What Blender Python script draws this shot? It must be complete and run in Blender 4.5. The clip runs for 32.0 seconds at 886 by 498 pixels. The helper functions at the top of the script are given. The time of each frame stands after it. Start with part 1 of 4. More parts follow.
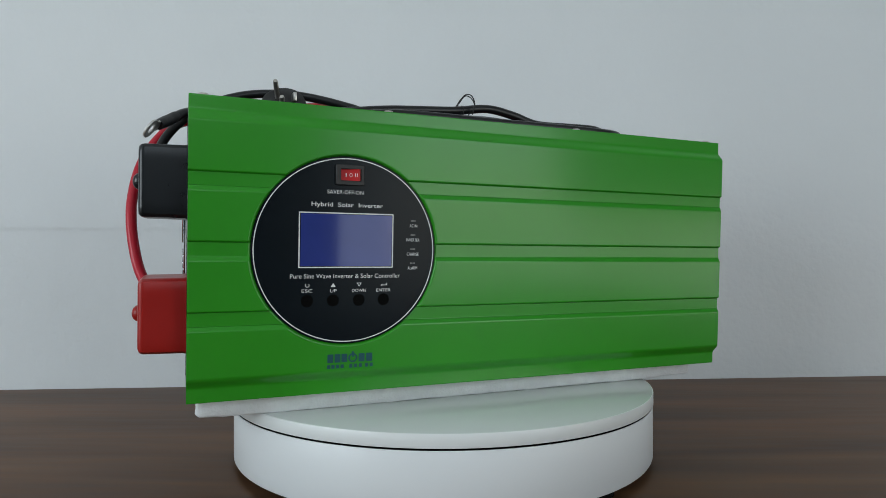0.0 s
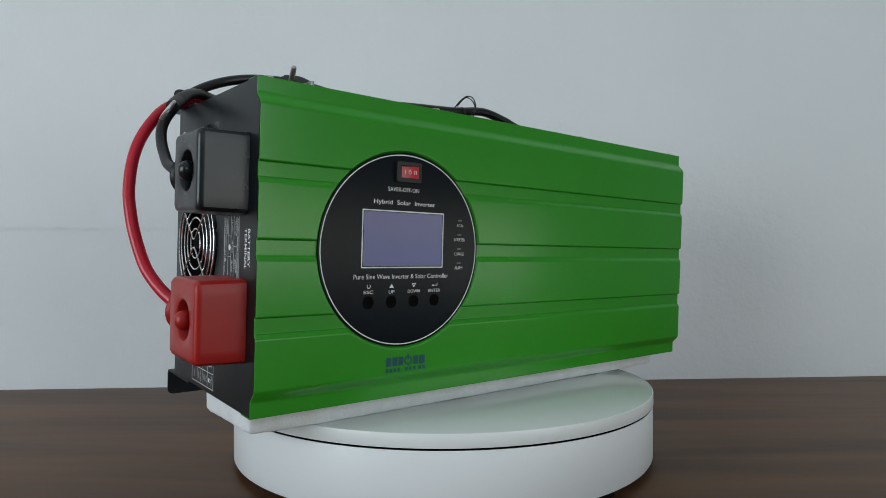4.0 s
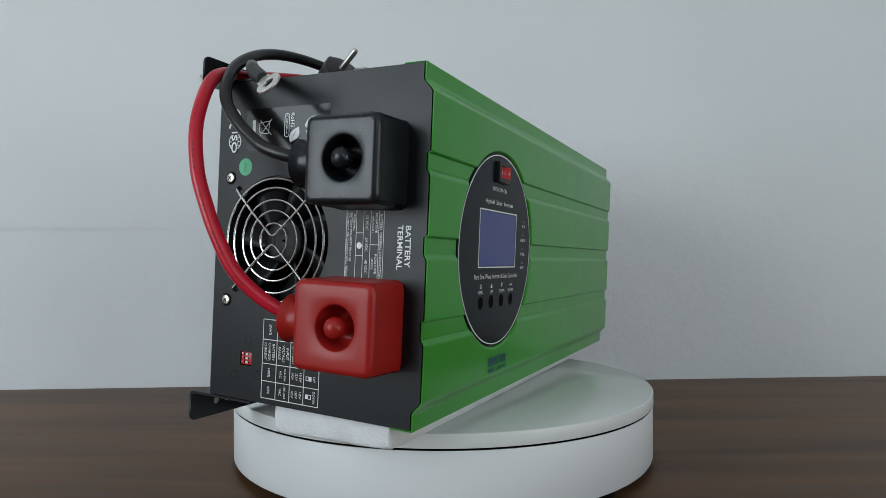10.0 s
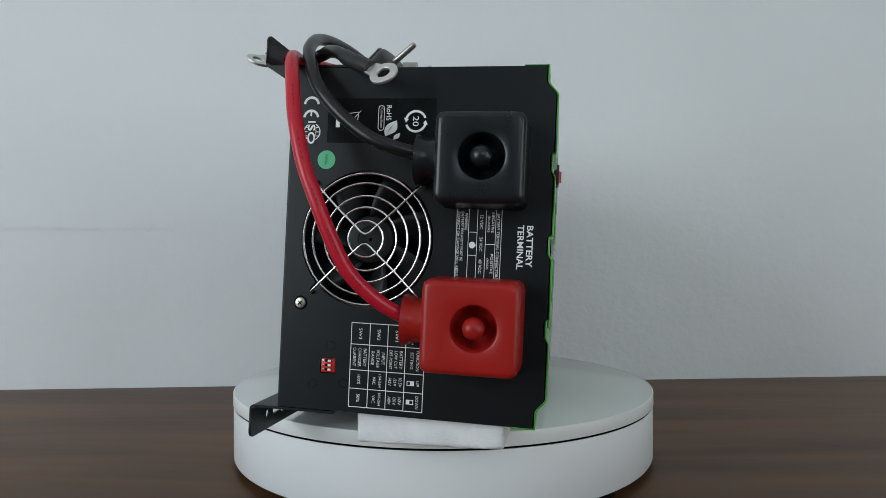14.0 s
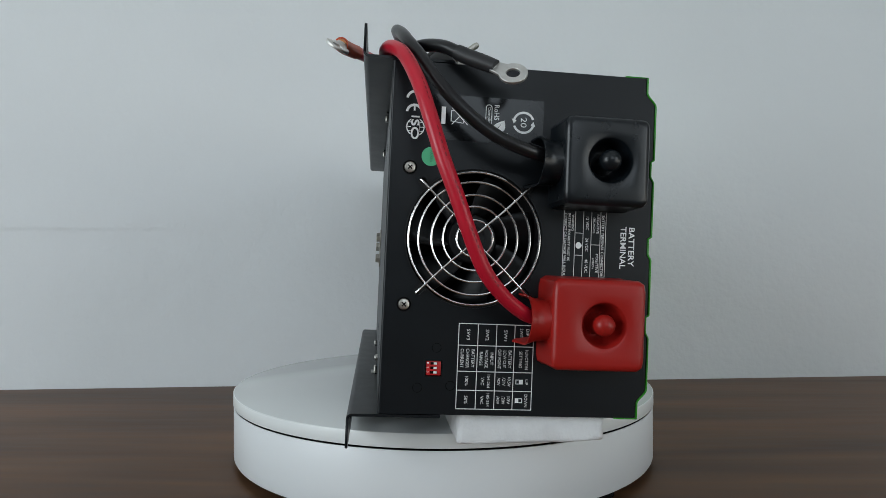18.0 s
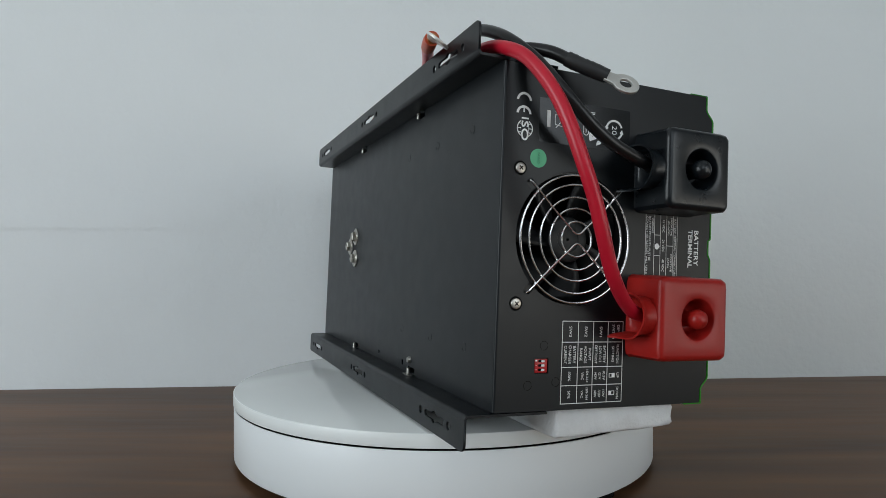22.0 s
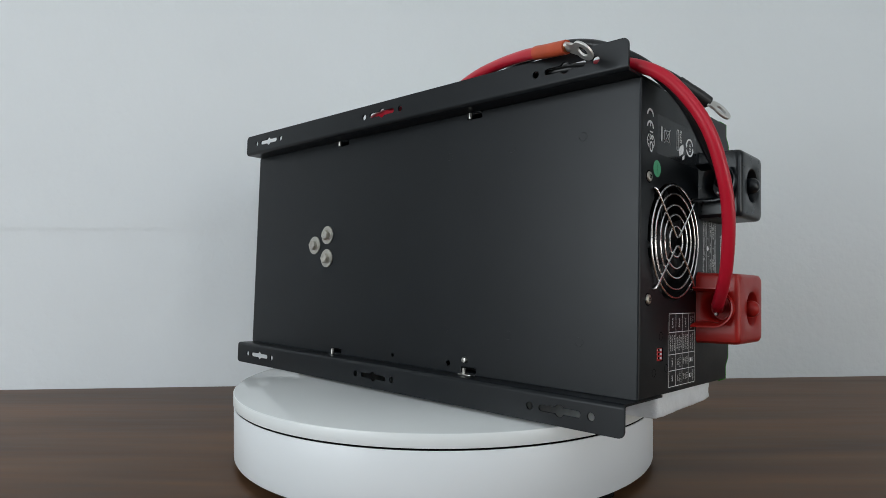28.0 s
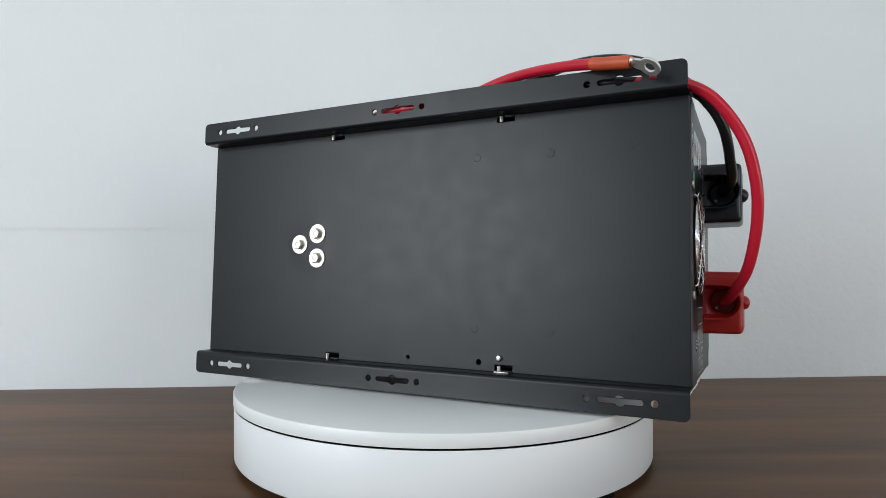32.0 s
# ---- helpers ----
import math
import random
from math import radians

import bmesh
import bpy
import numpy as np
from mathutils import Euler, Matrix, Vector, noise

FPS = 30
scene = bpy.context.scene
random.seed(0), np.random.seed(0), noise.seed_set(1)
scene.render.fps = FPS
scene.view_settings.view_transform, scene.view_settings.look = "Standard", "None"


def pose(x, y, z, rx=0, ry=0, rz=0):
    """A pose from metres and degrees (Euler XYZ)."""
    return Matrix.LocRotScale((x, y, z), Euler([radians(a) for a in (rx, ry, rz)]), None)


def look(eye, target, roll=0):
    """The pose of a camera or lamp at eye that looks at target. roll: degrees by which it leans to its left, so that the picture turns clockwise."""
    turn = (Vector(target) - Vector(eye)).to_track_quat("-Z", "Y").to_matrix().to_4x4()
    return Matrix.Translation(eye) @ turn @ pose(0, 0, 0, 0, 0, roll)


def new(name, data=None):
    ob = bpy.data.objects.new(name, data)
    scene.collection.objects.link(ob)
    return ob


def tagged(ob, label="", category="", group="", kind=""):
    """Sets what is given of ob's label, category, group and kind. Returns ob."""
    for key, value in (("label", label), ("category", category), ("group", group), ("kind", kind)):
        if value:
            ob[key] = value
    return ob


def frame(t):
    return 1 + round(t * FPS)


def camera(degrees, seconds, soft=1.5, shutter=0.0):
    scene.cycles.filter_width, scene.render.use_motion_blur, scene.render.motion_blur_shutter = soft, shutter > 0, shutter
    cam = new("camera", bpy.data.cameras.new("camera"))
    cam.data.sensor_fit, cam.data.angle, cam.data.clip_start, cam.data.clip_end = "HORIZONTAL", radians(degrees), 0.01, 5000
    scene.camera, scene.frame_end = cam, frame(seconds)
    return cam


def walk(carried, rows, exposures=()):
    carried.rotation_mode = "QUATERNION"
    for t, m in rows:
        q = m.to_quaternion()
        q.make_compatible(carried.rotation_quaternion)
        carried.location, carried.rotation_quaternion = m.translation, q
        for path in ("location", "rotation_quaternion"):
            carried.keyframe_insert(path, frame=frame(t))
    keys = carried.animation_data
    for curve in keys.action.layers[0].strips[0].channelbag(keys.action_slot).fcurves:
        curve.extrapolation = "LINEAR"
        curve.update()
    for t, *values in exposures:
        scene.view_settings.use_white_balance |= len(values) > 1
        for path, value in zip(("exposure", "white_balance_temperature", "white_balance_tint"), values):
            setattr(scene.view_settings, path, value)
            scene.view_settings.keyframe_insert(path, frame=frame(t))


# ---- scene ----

# ---------------------------------------------------------------- camera
AXIS = Vector((0.0, 0.0, 0.808))          # middle of the platter's top face; the table top is at 0.75
TABLE_Z = 0.75
EYE = (0.0, -0.57, 0.9147)
cam = camera(70.384, 32.0, soft=0.5)
STAND = pose(*EYE, 90 + 1.086, 0.12, 0.0)
EXPOSURES = [(0.0, -0.06, 6400, 10), (13.0, -0.05, 6450, 11), (21.0, -0.03, 6500, 11), (25.0, 0.01, 6550, 11.5), (28.0, 0.13, 6580, 13), (32.0, 0.43, 6610, 14)]
walk(cam, [(0.0, STAND), (32.0, STAND)], EXPOSURES)

# ---------------------------------------------------------------- light
world = bpy.data.worlds.new("daylight")
scene.world = world
world.use_nodes = True
wn = world.node_tree.nodes
sky = wn.new("ShaderNodeTexSky")
sky.sky_type, sky.sun_disc = "NISHITA", False
sky.sun_elevation, sky.sun_rotation = radians(40), radians(120)
wn["Background"].inputs["Strength"].default_value = 0.12
world.node_tree.links.new(sky.outputs["Color"], wn["Background"].inputs["Color"])


def area_light(name, m, w, h, watts, colour):
    data = bpy.data.lights.new(name, "AREA")
    data.shape, data.size, data.size_y, data.energy, data.color = "RECTANGLE", w, h, watts, colour
    ob = new(name, data)
    ob.matrix_world = m
    return ob


SKY_TINT = (0.86, 0.955, 0.985)
area_light("window_and_fill_daylight", look((-1.94, -1.67, 1.38), (-0.6, -1.45, 1.33)), 1.64, 1.3, 37.5, SKY_TINT)
area_light("window_and_fill_daylight", look((1.89, -2.02, 1.22), (0.6, -1.7, 1.2)), 1.34, 1.6, 14.0, SKY_TINT)
area_light("window_and_fill_daylight", look((1.89, -0.78, 0.78), (0.6, -0.78, 0.8)), 1.12, 0.36, 2.2, SKY_TINT)
# added frontal fill, high behind the camera; no window is known there
area_light("window_and_fill_daylight", look((0.65, -3.59, 2.1), (0.55, -2.0, 1.8)), 1.7, 0.8, 11.0, SKY_TINT)


# ---------------------------------------------------------------- materials
def material(name, colour, rough=0.5, metal=0.0, bump=0.0, bump_scale=400.0, vary=0.0, vary_scale=30.0, coat=0.0, coat_rough=0.1,
             spec=0.5, rough_vary=0.0, stretch=(1, 1, 1), sheen=0.0, trans=0.0, ior=1.45):
    """Two scales of variation in colour and gloss, and a fine relief."""
    m = bpy.data.materials.new(name)
    m.use_nodes = True
    n, l = m.node_tree.nodes, m.node_tree.links
    b = n["Principled BSDF"]
    b.inputs["Base Color"].default_value = (*colour, 1)
    b.inputs["Roughness"].default_value = rough
    b.inputs["Metallic"].default_value = metal
    b.inputs["Coat Weight"].default_value = coat
    b.inputs["Coat Roughness"].default_value = coat_rough
    b.inputs["Specular IOR Level"].default_value = spec
    b.inputs["Transmission Weight"].default_value = trans
    b.inputs["IOR"].default_value = ior
    tc = n.new("ShaderNodeTexCoord")
    mp = n.new("ShaderNodeMapping")
    mp.inputs["Scale"].default_value = stretch
    l.new(tc.outputs["Object"], mp.inputs["Vector"])
    if vary or rough_vary:
        t1 = n.new("ShaderNodeTexNoise")
        t1.inputs["Scale"].default_value, t1.inputs["Detail"].default_value = vary_scale, 8
        l.new(mp.outputs["Vector"], t1.inputs["Vector"])
        if vary:
            ramp = n.new("ShaderNodeMapRange")
            ramp.inputs["From Min"].default_value, ramp.inputs["From Max"].default_value = 0.3, 0.7
            ramp.inputs["To Min"].default_value, ramp.inputs["To Max"].default_value = 1 - vary, 1 + vary
            l.new(t1.outputs["Fac"], ramp.inputs["Value"])
            mul = n.new("ShaderNodeVectorMath")
            mul.operation = "SCALE"
            mul.inputs[0].default_value = colour
            l.new(ramp.outputs["Result"], mul.inputs["Scale"])
            l.new(mul.outputs["Vector"], b.inputs["Base Color"])
        if rough_vary:
            t2 = n.new("ShaderNodeTexNoise")
            t2.inputs["Scale"].default_value, t2.inputs["Detail"].default_value = vary_scale * 2.7, 6
            l.new(mp.outputs["Vector"], t2.inputs["Vector"])
            rr = n.new("ShaderNodeMapRange")
            rr.inputs["To Min"].default_value, rr.inputs["To Max"].default_value = max(rough - rough_vary, 0.02), rough + rough_vary
            l.new(t2.outputs["Fac"], rr.inputs["Value"])
            l.new(rr.outputs["Result"], b.inputs["Roughness"])
    if bump:
        t3 = n.new("ShaderNodeTexNoise")
        t3.inputs["Scale"].default_value, t3.inputs["Detail"].default_value = bump_scale, 4
        l.new(mp.outputs["Vector"], t3.inputs["Vector"])
        bp = n.new("ShaderNodeBump")
        bp.inputs["Strength"].default_value, bp.inputs["Distance"].default_value = bump, 0.001
        l.new(t3.outputs["Fac"], bp.inputs["Height"])
        l.new(bp.outputs["Normal"], b.inputs["Normal"])
    return m


def plaster(name):
    """White painted plaster, lumpy from the roller, with faint broad stains."""
    m = material(name, (0.78, 0.80, 0.81), 0.75, vary=0.025, vary_scale=3.0, spec=0.25)
    n, l = m.node_tree.nodes, m.node_tree.links
    tc = n.new("ShaderNodeTexCoord")
    a, c = n.new("ShaderNodeTexNoise"), n.new("ShaderNodeTexNoise")
    a.inputs["Scale"].default_value, a.inputs["Detail"].default_value, a.inputs["Roughness"].default_value = 105, 4, 0.55
    c.inputs["Scale"].default_value, c.inputs["Detail"].default_value = 26, 5
    for t in (a, c):
        l.new(tc.outputs["Object"], t.inputs["Vector"])
    add = n.new("ShaderNodeMath")
    add.operation = "MULTIPLY_ADD"
    add.inputs[1].default_value = 0.5
    l.new(a.outputs["Fac"], add.inputs[0])
    l.new(c.outputs["Fac"], add.inputs[2])
    bp = n.new("ShaderNodeBump")
    bp.inputs["Strength"].default_value, bp.inputs["Distance"].default_value = 0.62, 0.0026
    l.new(add.outputs["Value"], bp.inputs["Height"])
    l.new(bp.outputs["Normal"], n["Principled BSDF"].inputs["Normal"])
    return m


def wood(name):
    """Dark brown veneer with a long grain along x and a satin lacquer."""
    m = material(name, (0.06, 0.035, 0.022), 0.38, spec=0.17)
    n, l = m.node_tree.nodes, m.node_tree.links
    b = n["Principled BSDF"]
    tc, mp = n.new("ShaderNodeTexCoord"), n.new("ShaderNodeMapping")
    mp.inputs["Scale"].default_value = (1.5, 15, 15)
    l.new(tc.outputs["Object"], mp.inputs["Vector"])
    t1, t2 = n.new("ShaderNodeTexNoise"), n.new("ShaderNodeTexNoise")
    t1.inputs["Scale"].default_value, t1.inputs["Detail"].default_value, t1.inputs["Distortion"].default_value = 1.2, 7, 0.4
    t2.inputs["Scale"].default_value, t2.inputs["Detail"].default_value = 9, 5
    for t in (t1, t2):
        l.new(mp.outputs["Vector"], t.inputs["Vector"])
    mix = n.new("ShaderNodeMath")
    mix.operation = "MULTIPLY_ADD"
    mix.inputs[1].default_value = 0.4
    l.new(t2.outputs["Fac"], mix.inputs[0])
    l.new(t1.outputs["Fac"], mix.inputs[2])
    cr = n.new("ShaderNodeValToRGB")
    cr.color_ramp.elements[0].position, cr.color_ramp.elements[0].color = 0.45, (0.060, 0.0290, 0.0140, 1)
    cr.color_ramp.elements[1].position, cr.color_ramp.elements[1].color = 0.95, (0.185, 0.090, 0.040, 1)
    e = cr.color_ramp.elements.new(0.68)
    e.color = (0.112, 0.055, 0.026, 1)
    l.new(mix.outputs["Value"], cr.inputs["Fac"])
    l.new(cr.outputs["Color"], b.inputs["Base Color"])
    rr = n.new("ShaderNodeMapRange")
    rr.inputs["To Min"].default_value, rr.inputs["To Max"].default_value = 0.30, 0.48
    l.new(t2.outputs["Fac"], rr.inputs["Value"])
    l.new(rr.outputs["Result"], b.inputs["Roughness"])
    bp = n.new("ShaderNodeBump")
    bp.inputs["Strength"].default_value, bp.inputs["Distance"].default_value = 0.12, 0.0006
    l.new(mix.outputs["Value"], bp.inputs["Height"])
    l.new(bp.outputs["Normal"], b.inputs["Normal"])
    return m


PLASTER = plaster("white_plaster")
# unseen walls: tones chosen to steer bounce and reflections, not known paint
EASTWALL = material("unseen_east_wall_grey", (0.26, 0.26, 0.25), 0.7, vary=0.06, vary_scale=4)
SOUTHWALL = material("unseen_south_wall_dark", (0.16, 0.15, 0.14), 0.6, vary=0.08, vary_scale=4)
WESTWALL = material("unseen_west_wall_grey", (0.48, 0.49, 0.50), 0.6, vary=0.1, vary_scale=4)
CEILING = material("ceiling_white", (0.82, 0.82, 0.82), 0.9, vary=0.03, vary_scale=2)
FLOORING = material("grey_floor", (0.30, 0.29, 0.28), 0.6, vary=0.15, vary_scale=6)
WOOD = wood("dark_brown_veneer")
GREEN = material("green_powder_coat", (0.026, 0.284, 0.012), 0.36, bump=0.03, bump_scale=900, vary=0.03, vary_scale=18, rough_vary=0.05, coat=0.62, coat_rough=0.18, spec=0.15)
BLACK = material("black_powder_coat", (0.0055, 0.0072, 0.0090), 0.36, bump=0.025, bump_scale=2600, vary=0.12, vary_scale=22, rough_vary=0.06, spec=0.34)
# near-black with little reflection: carries the shade of insides, gaps and recesses
DARK = material("shade_black", (0.003, 0.003, 0.003), 0.9, vary=0.1, spec=0.1)
ACRYLIC = material("black_overlay", (0.005, 0.0088, 0.0122), 0.21, vary=0.05, vary_scale=60, rough_vary=0.02, spec=0.15)
SCREEN = material("blue_liquid_crystal", (0.026, 0.044, 0.24), 0.07, vary=0.06, vary_scale=40, spec=0.6)
INK = material("white_ink", (0.84, 0.85, 0.85), 0.5, vary=0.05, vary_scale=300)
TEAL = material("teal_ink", (0.003, 0.075, 0.095), 0.4, vary=0.05, vary_scale=300)
GREYINK = material("grey_indicator", (0.20, 0.20, 0.20), 0.5, vary=0.1, vary_scale=500)
REDBOOT = material("red_vinyl", (0.33, 0.0130, 0.010), 0.34, spec=0.38, bump=0.025, bump_scale=900, vary=0.05, vary_scale=40, rough_vary=0.06)
BLACKBOOT = material("black_vinyl", (0.0065, 0.0088, 0.0112), 0.29, spec=0.5, bump=0.025, bump_scale=900, vary=0.08, vary_scale=40, rough_vary=0.06)
REDCABLE = material("red_cable_jacket", (0.50, 0.010, 0.028), 0.32, bump=0.03, bump_scale=500, vary=0.05, vary_scale=60, rough_vary=0.05)
BLACKCABLE = material("black_cable_jacket", (0.009, 0.009, 0.010), 0.33, bump=0.03, bump_scale=500, vary=0.08, vary_scale=60, rough_vary=0.06)
SHRINK = material("black_heat_shrink", (0.020, 0.020, 0.021), 0.5, bump=0.1, bump_scale=300, vary=0.1, vary_scale=80)
REDSHRINK = material("orange_red_heat_shrink", (0.50, 0.075, 0.026), 0.45, bump=0.1, bump_scale=300, vary=0.12, vary_scale=80)
TIN = material("tinned_copper", (0.72, 0.71, 0.68), 0.5, 1.0, vary=0.08, vary_scale=120, rough_vary=0.1)
CHROME = material("chrome_wire", (0.90, 0.90, 0.91), 0.24, 1.0, vary=0.04, vary_scale=200, rough_vary=0.05)
ZINC = material("zinc_steel", (0.42, 0.41, 0.38), 0.32, 1.0, vary=0.08, vary_scale=150, rough_vary=0.1)
NICKEL = material("nickel_screw_steel", (0.55, 0.53, 0.48), 0.36, 1.0, vary=0.08, vary_scale=300, rough_vary=0.1)
COPPER = material("bare_copper", (0.60, 0.27, 0.12), 0.35, 1.0, vary=0.1, vary_scale=200)
REDSWITCH = material("red_switch_plastic", (0.52, 0.020, 0.022), 0.3, vary=0.04, vary_scale=100, rough_vary=0.05)
BLACKPLASTIC = material("black_plastic", (0.012, 0.012, 0.012), 0.42, vary=0.08, vary_scale=80, rough_vary=0.05, bump=0.05, bump_scale=600)
STICKER = material("green_sticker", (0.09, 0.47, 0.24), 0.45, vary=0.04, vary_scale=200)
STICKERINK = material("dark_green_ink", (0.03, 0.20, 0.11), 0.5, vary=0.05, vary_scale=300)
GHOST = material("clear_gloss_film", (0.007, 0.008, 0.009), 0.16, vary=0.05, vary_scale=60, spec=0.34)
WHITEGLOSS = material("white_gloss_plastic", (0.80, 0.82, 0.81), 0.36, vary=0.012, vary_scale=12, rough_vary=0.05, coat=0.12, coat_rough=0.25)
WHITESATIN = material("white_satin_plastic", (0.78, 0.80, 0.81), 0.36, vary=0.015, vary_scale=9, rough_vary=0.06)
PLATTERTOP = material("white_polished_plastic", (0.78, 0.80, 0.79), 0.10, vary=0.012, vary_scale=12, rough_vary=0.03)
FOAM = material("white_foam", (0.77, 0.78, 0.79), 0.7, bump=0.55, bump_scale=620, vary=0.05, vary_scale=120)
RUBBER = material("black_rubber", (0.006, 0.006, 0.006), 0.9, vary=0.1, spec=0.1)
FANBLACK = material("glossy_black_fan_plastic", (0.008, 0.009, 0.010), 0.42, spec=0.28, vary=0.1, vary_scale=80, rough_vary=0.05)
PRINT = material("black_cable_print", (0.20, 0.007, 0.014), 0.5, vary=0.1)


# ---------------------------------------------------------------- shape helpers (millimetres in, metres out)
MM = 0.001


def mesh_of(bm, name, material_, smooth=True, angle=40):
    me = bpy.data.meshes.new(name)
    bmesh.ops.recalc_face_normals(bm, faces=bm.faces)
    for f in bm.faces:
        f.smooth = smooth
    if smooth:
        for e in bm.edges:
            if len(e.link_faces) == 2 and e.calc_face_angle(0) > radians(angle):
                e.smooth = False
    bm.to_mesh(me)
    bm.free()
    me.materials.append(material_)
    return me


def part(name, bm, material_, parent, label="", smooth=True, angle=40):
    me = bm if isinstance(bm, bpy.types.Mesh) else mesh_of(bm, name, material_, smooth, angle)
    ob = new(name, me)
    ob.parent = parent
    if label:
        tagged(ob, label)
    return ob


def box(lo, hi, bevel=0.0, seg=2, bm=None):
    """A box between two corners in mm, with rounded edges."""
    own = bmesh.new()
    bmesh.ops.create_cube(own, size=1)
    for v in own.verts:
        v.co = Vector([(lo[i] + hi[i]) / 2 + v.co[i] * (hi[i] - lo[i]) for i in range(3)]) * MM
    if bevel:
        bmesh.ops.bevel(own, geom=own.edges[:], offset=bevel * MM, segments=seg, affect="EDGES", profile=0.5)
    if bm is None:
        return own
    return join(bm, own)


def join(bm, other):
    me = bpy.data.meshes.new("join")
    other.to_mesh(me)
    other.free()
    bm.from_mesh(me)
    bpy.data.meshes.remove(me)
    return bm


def loft(rings, close_start=True, close_end=True, bm=None):
    """Skin a list of rings of equal count (mm)."""
    bm = bm or bmesh.new()
    made = [[bm.verts.new(Vector(p) * MM) for p in r] for r in rings]
    n = len(rings[0])
    for a, b in zip(made, made[1:]):
        for i in range(n):
            bm.faces.new((a[i], a[(i + 1) % n], b[(i + 1) % n], b[i]))
    if close_start:
        bm.faces.new(made[0][::-1])
    if close_end:
        bm.faces.new(made[-1])
    return bm


def circle(centre, axis, r, n=24, phase=0.0, flat=1.0):
    """Points of a circle about an axis 'u', 'v' or 'w' or any vector (mm)."""
    if isinstance(axis, str):
        axis = {"u": (1, 0, 0), "v": (0, 1, 0), "w": (0, 0, 1)}[axis]
    z = Vector(axis).normalized()
    x = z.orthogonal().normalized()
    if abs(z.x) > 0.99:
        x = Vector((0, 1, 0))
    elif abs(z.y) > 0.99:
        x = Vector((1, 0, 0))
    y = z.cross(x)
    return [Vector(centre) + x * math.cos(a) * r + y * math.sin(a) * r * flat for a in (phase + 2 * math.pi * i / n for i in range(n))]


def lathe(centre, axis, rows, n=24, bm=None, phase=0.0):
    """A turned form: rows of (distance along the axis, radius)."""
    d = Vector({"u": (1, 0, 0), "v": (0, 1, 0), "w": (0, 0, 1)}[axis]) if isinstance(axis, str) else Vector(axis).normalized()
    return loft([circle(Vector(centre) + d * h, axis, max(r, 0.01), n, phase) for h, r in rows], bm=bm)


def smooth_path(points, per=8, closed=False):
    """A Catmull-Rom line through points."""
    p = [Vector(q) for q in points]
    out = []
    n = len(p)
    for i in range(n if closed else n - 1):
        a = p[i - 1] if closed or i > 0 else p[0] * 2 - p[1]
        b, c = p[i], p[(i + 1) % n]
        d = p[(i + 2) % n] if closed or i + 2 < n else p[-1] * 2 - p[-2]
        for k in range(per):
            t = k / per
            out.append(0.5 * ((2 * b) + (c - a) * t + (2 * a - 5 * b + 4 * c - d) * t * t + (3 * b - a - 3 * c + d) * t ** 3))
    if not closed:
        out.append(p[-1])
    return out


def tube(path, r, n=12, closed=False, bm=None):
    """A round rod along a path (mm), with a frame carried along it."""
    p = [Vector(q) for q in path]
    radii = r if isinstance(r, (list, tuple)) else [r] * len(p)
    rings, side = [], None
    for i, q in enumerate(p):
        a = p[i - 1] if closed or i else q
        b = p[(i + 1) % len(p)] if closed or i + 1 < len(p) else q
        t = (b - a).normalized()
        side = t.orthogonal().normalized() if side is None else (side - t * side.dot(t)).normalized()
        up = t.cross(side)
        rings.append([q + (side * math.cos(k) + up * math.sin(k)) * radii[i] for k in (2 * math.pi * j / n for j in range(n))])
    if closed:
        bm = bm or bmesh.new()
        made = [[bm.verts.new(v * MM) for v in ring] for ring in rings]
        for i in range(len(made)):
            a, b = made[i], made[(i + 1) % len(made)]
            best = min(range(n), key=lambda s: (a[0].co - b[s].co).length) if i == len(made) - 1 else 0
            for j in range(n):
                bm.faces.new((a[j], a[(j + 1) % n], b[(j + 1 + best) % n], b[(j + best) % n]))
        return bm
    return loft(rings, bm=bm)


def basis(kind, a, b, off=0.0):
    """A flat drawing's place: on the front (a = u, b = w), the fan side or the back (mm)."""
    if kind == "front":
        return Matrix(((1, 0, 0, a), (0, 0, -1, FACE - off), (0, 1, 0, b), (0, 0, 0, 1)))
    if kind == "side":        # written from top to bottom: right is down, up is towards the front; a = v, b = w
        return Matrix(((0, 0, -1, -off), (0, -1, 0, a), (-1, 0, 0, b), (0, 0, 0, 1)))
    if kind == "upright":     # on the fan side, upright
        return Matrix(((0, 0, -1, -off), (-1, 0, 0, a), (0, 1, 0, b), (0, 0, 0, 1)))
    return Matrix(((-1, 0, 0, a), (0, 0, 1, 153 + off), (0, 1, 0, b), (0, 0, 0, 1)))


def from_curve(curve, name, material_, m):
    tmp = bpy.data.objects.new("tmp", curve)
    scene.collection.objects.link(tmp)
    me = bpy.data.meshes.new_from_object(tmp.evaluated_get(bpy.context.evaluated_depsgraph_get()))
    bpy.data.objects.remove(tmp)
    bpy.data.curves.remove(curve)
    me.name = name
    me.transform(Matrix.Scale(MM, 4) @ m)
    me.materials.clear()
    me.materials.append(material_)
    return me


def plate(name, outline, holes, thick, m, material_, bevel=0.0):
    """A sheet with openings, cut from 2D outlines (mm); it lies under its face, which is at 0."""
    c = bpy.data.curves.new(name, "CURVE")
    c.dimensions, c.fill_mode, c.extrude, c.bevel_depth, c.bevel_resolution = "2D", "BOTH", thick / 2 - bevel, bevel, 1
    for loop in (outline, *holes):
        s = c.splines.new("POLY")
        s.points.add(len(loop) - 1)
        for q, xy in zip(s.points, loop):
            q.co = (xy[0], xy[1], 0, 1)
        s.use_cyclic_u = True
    return from_curve(c, name, material_, m @ Matrix.Translation((0, 0, -thick / 2)))


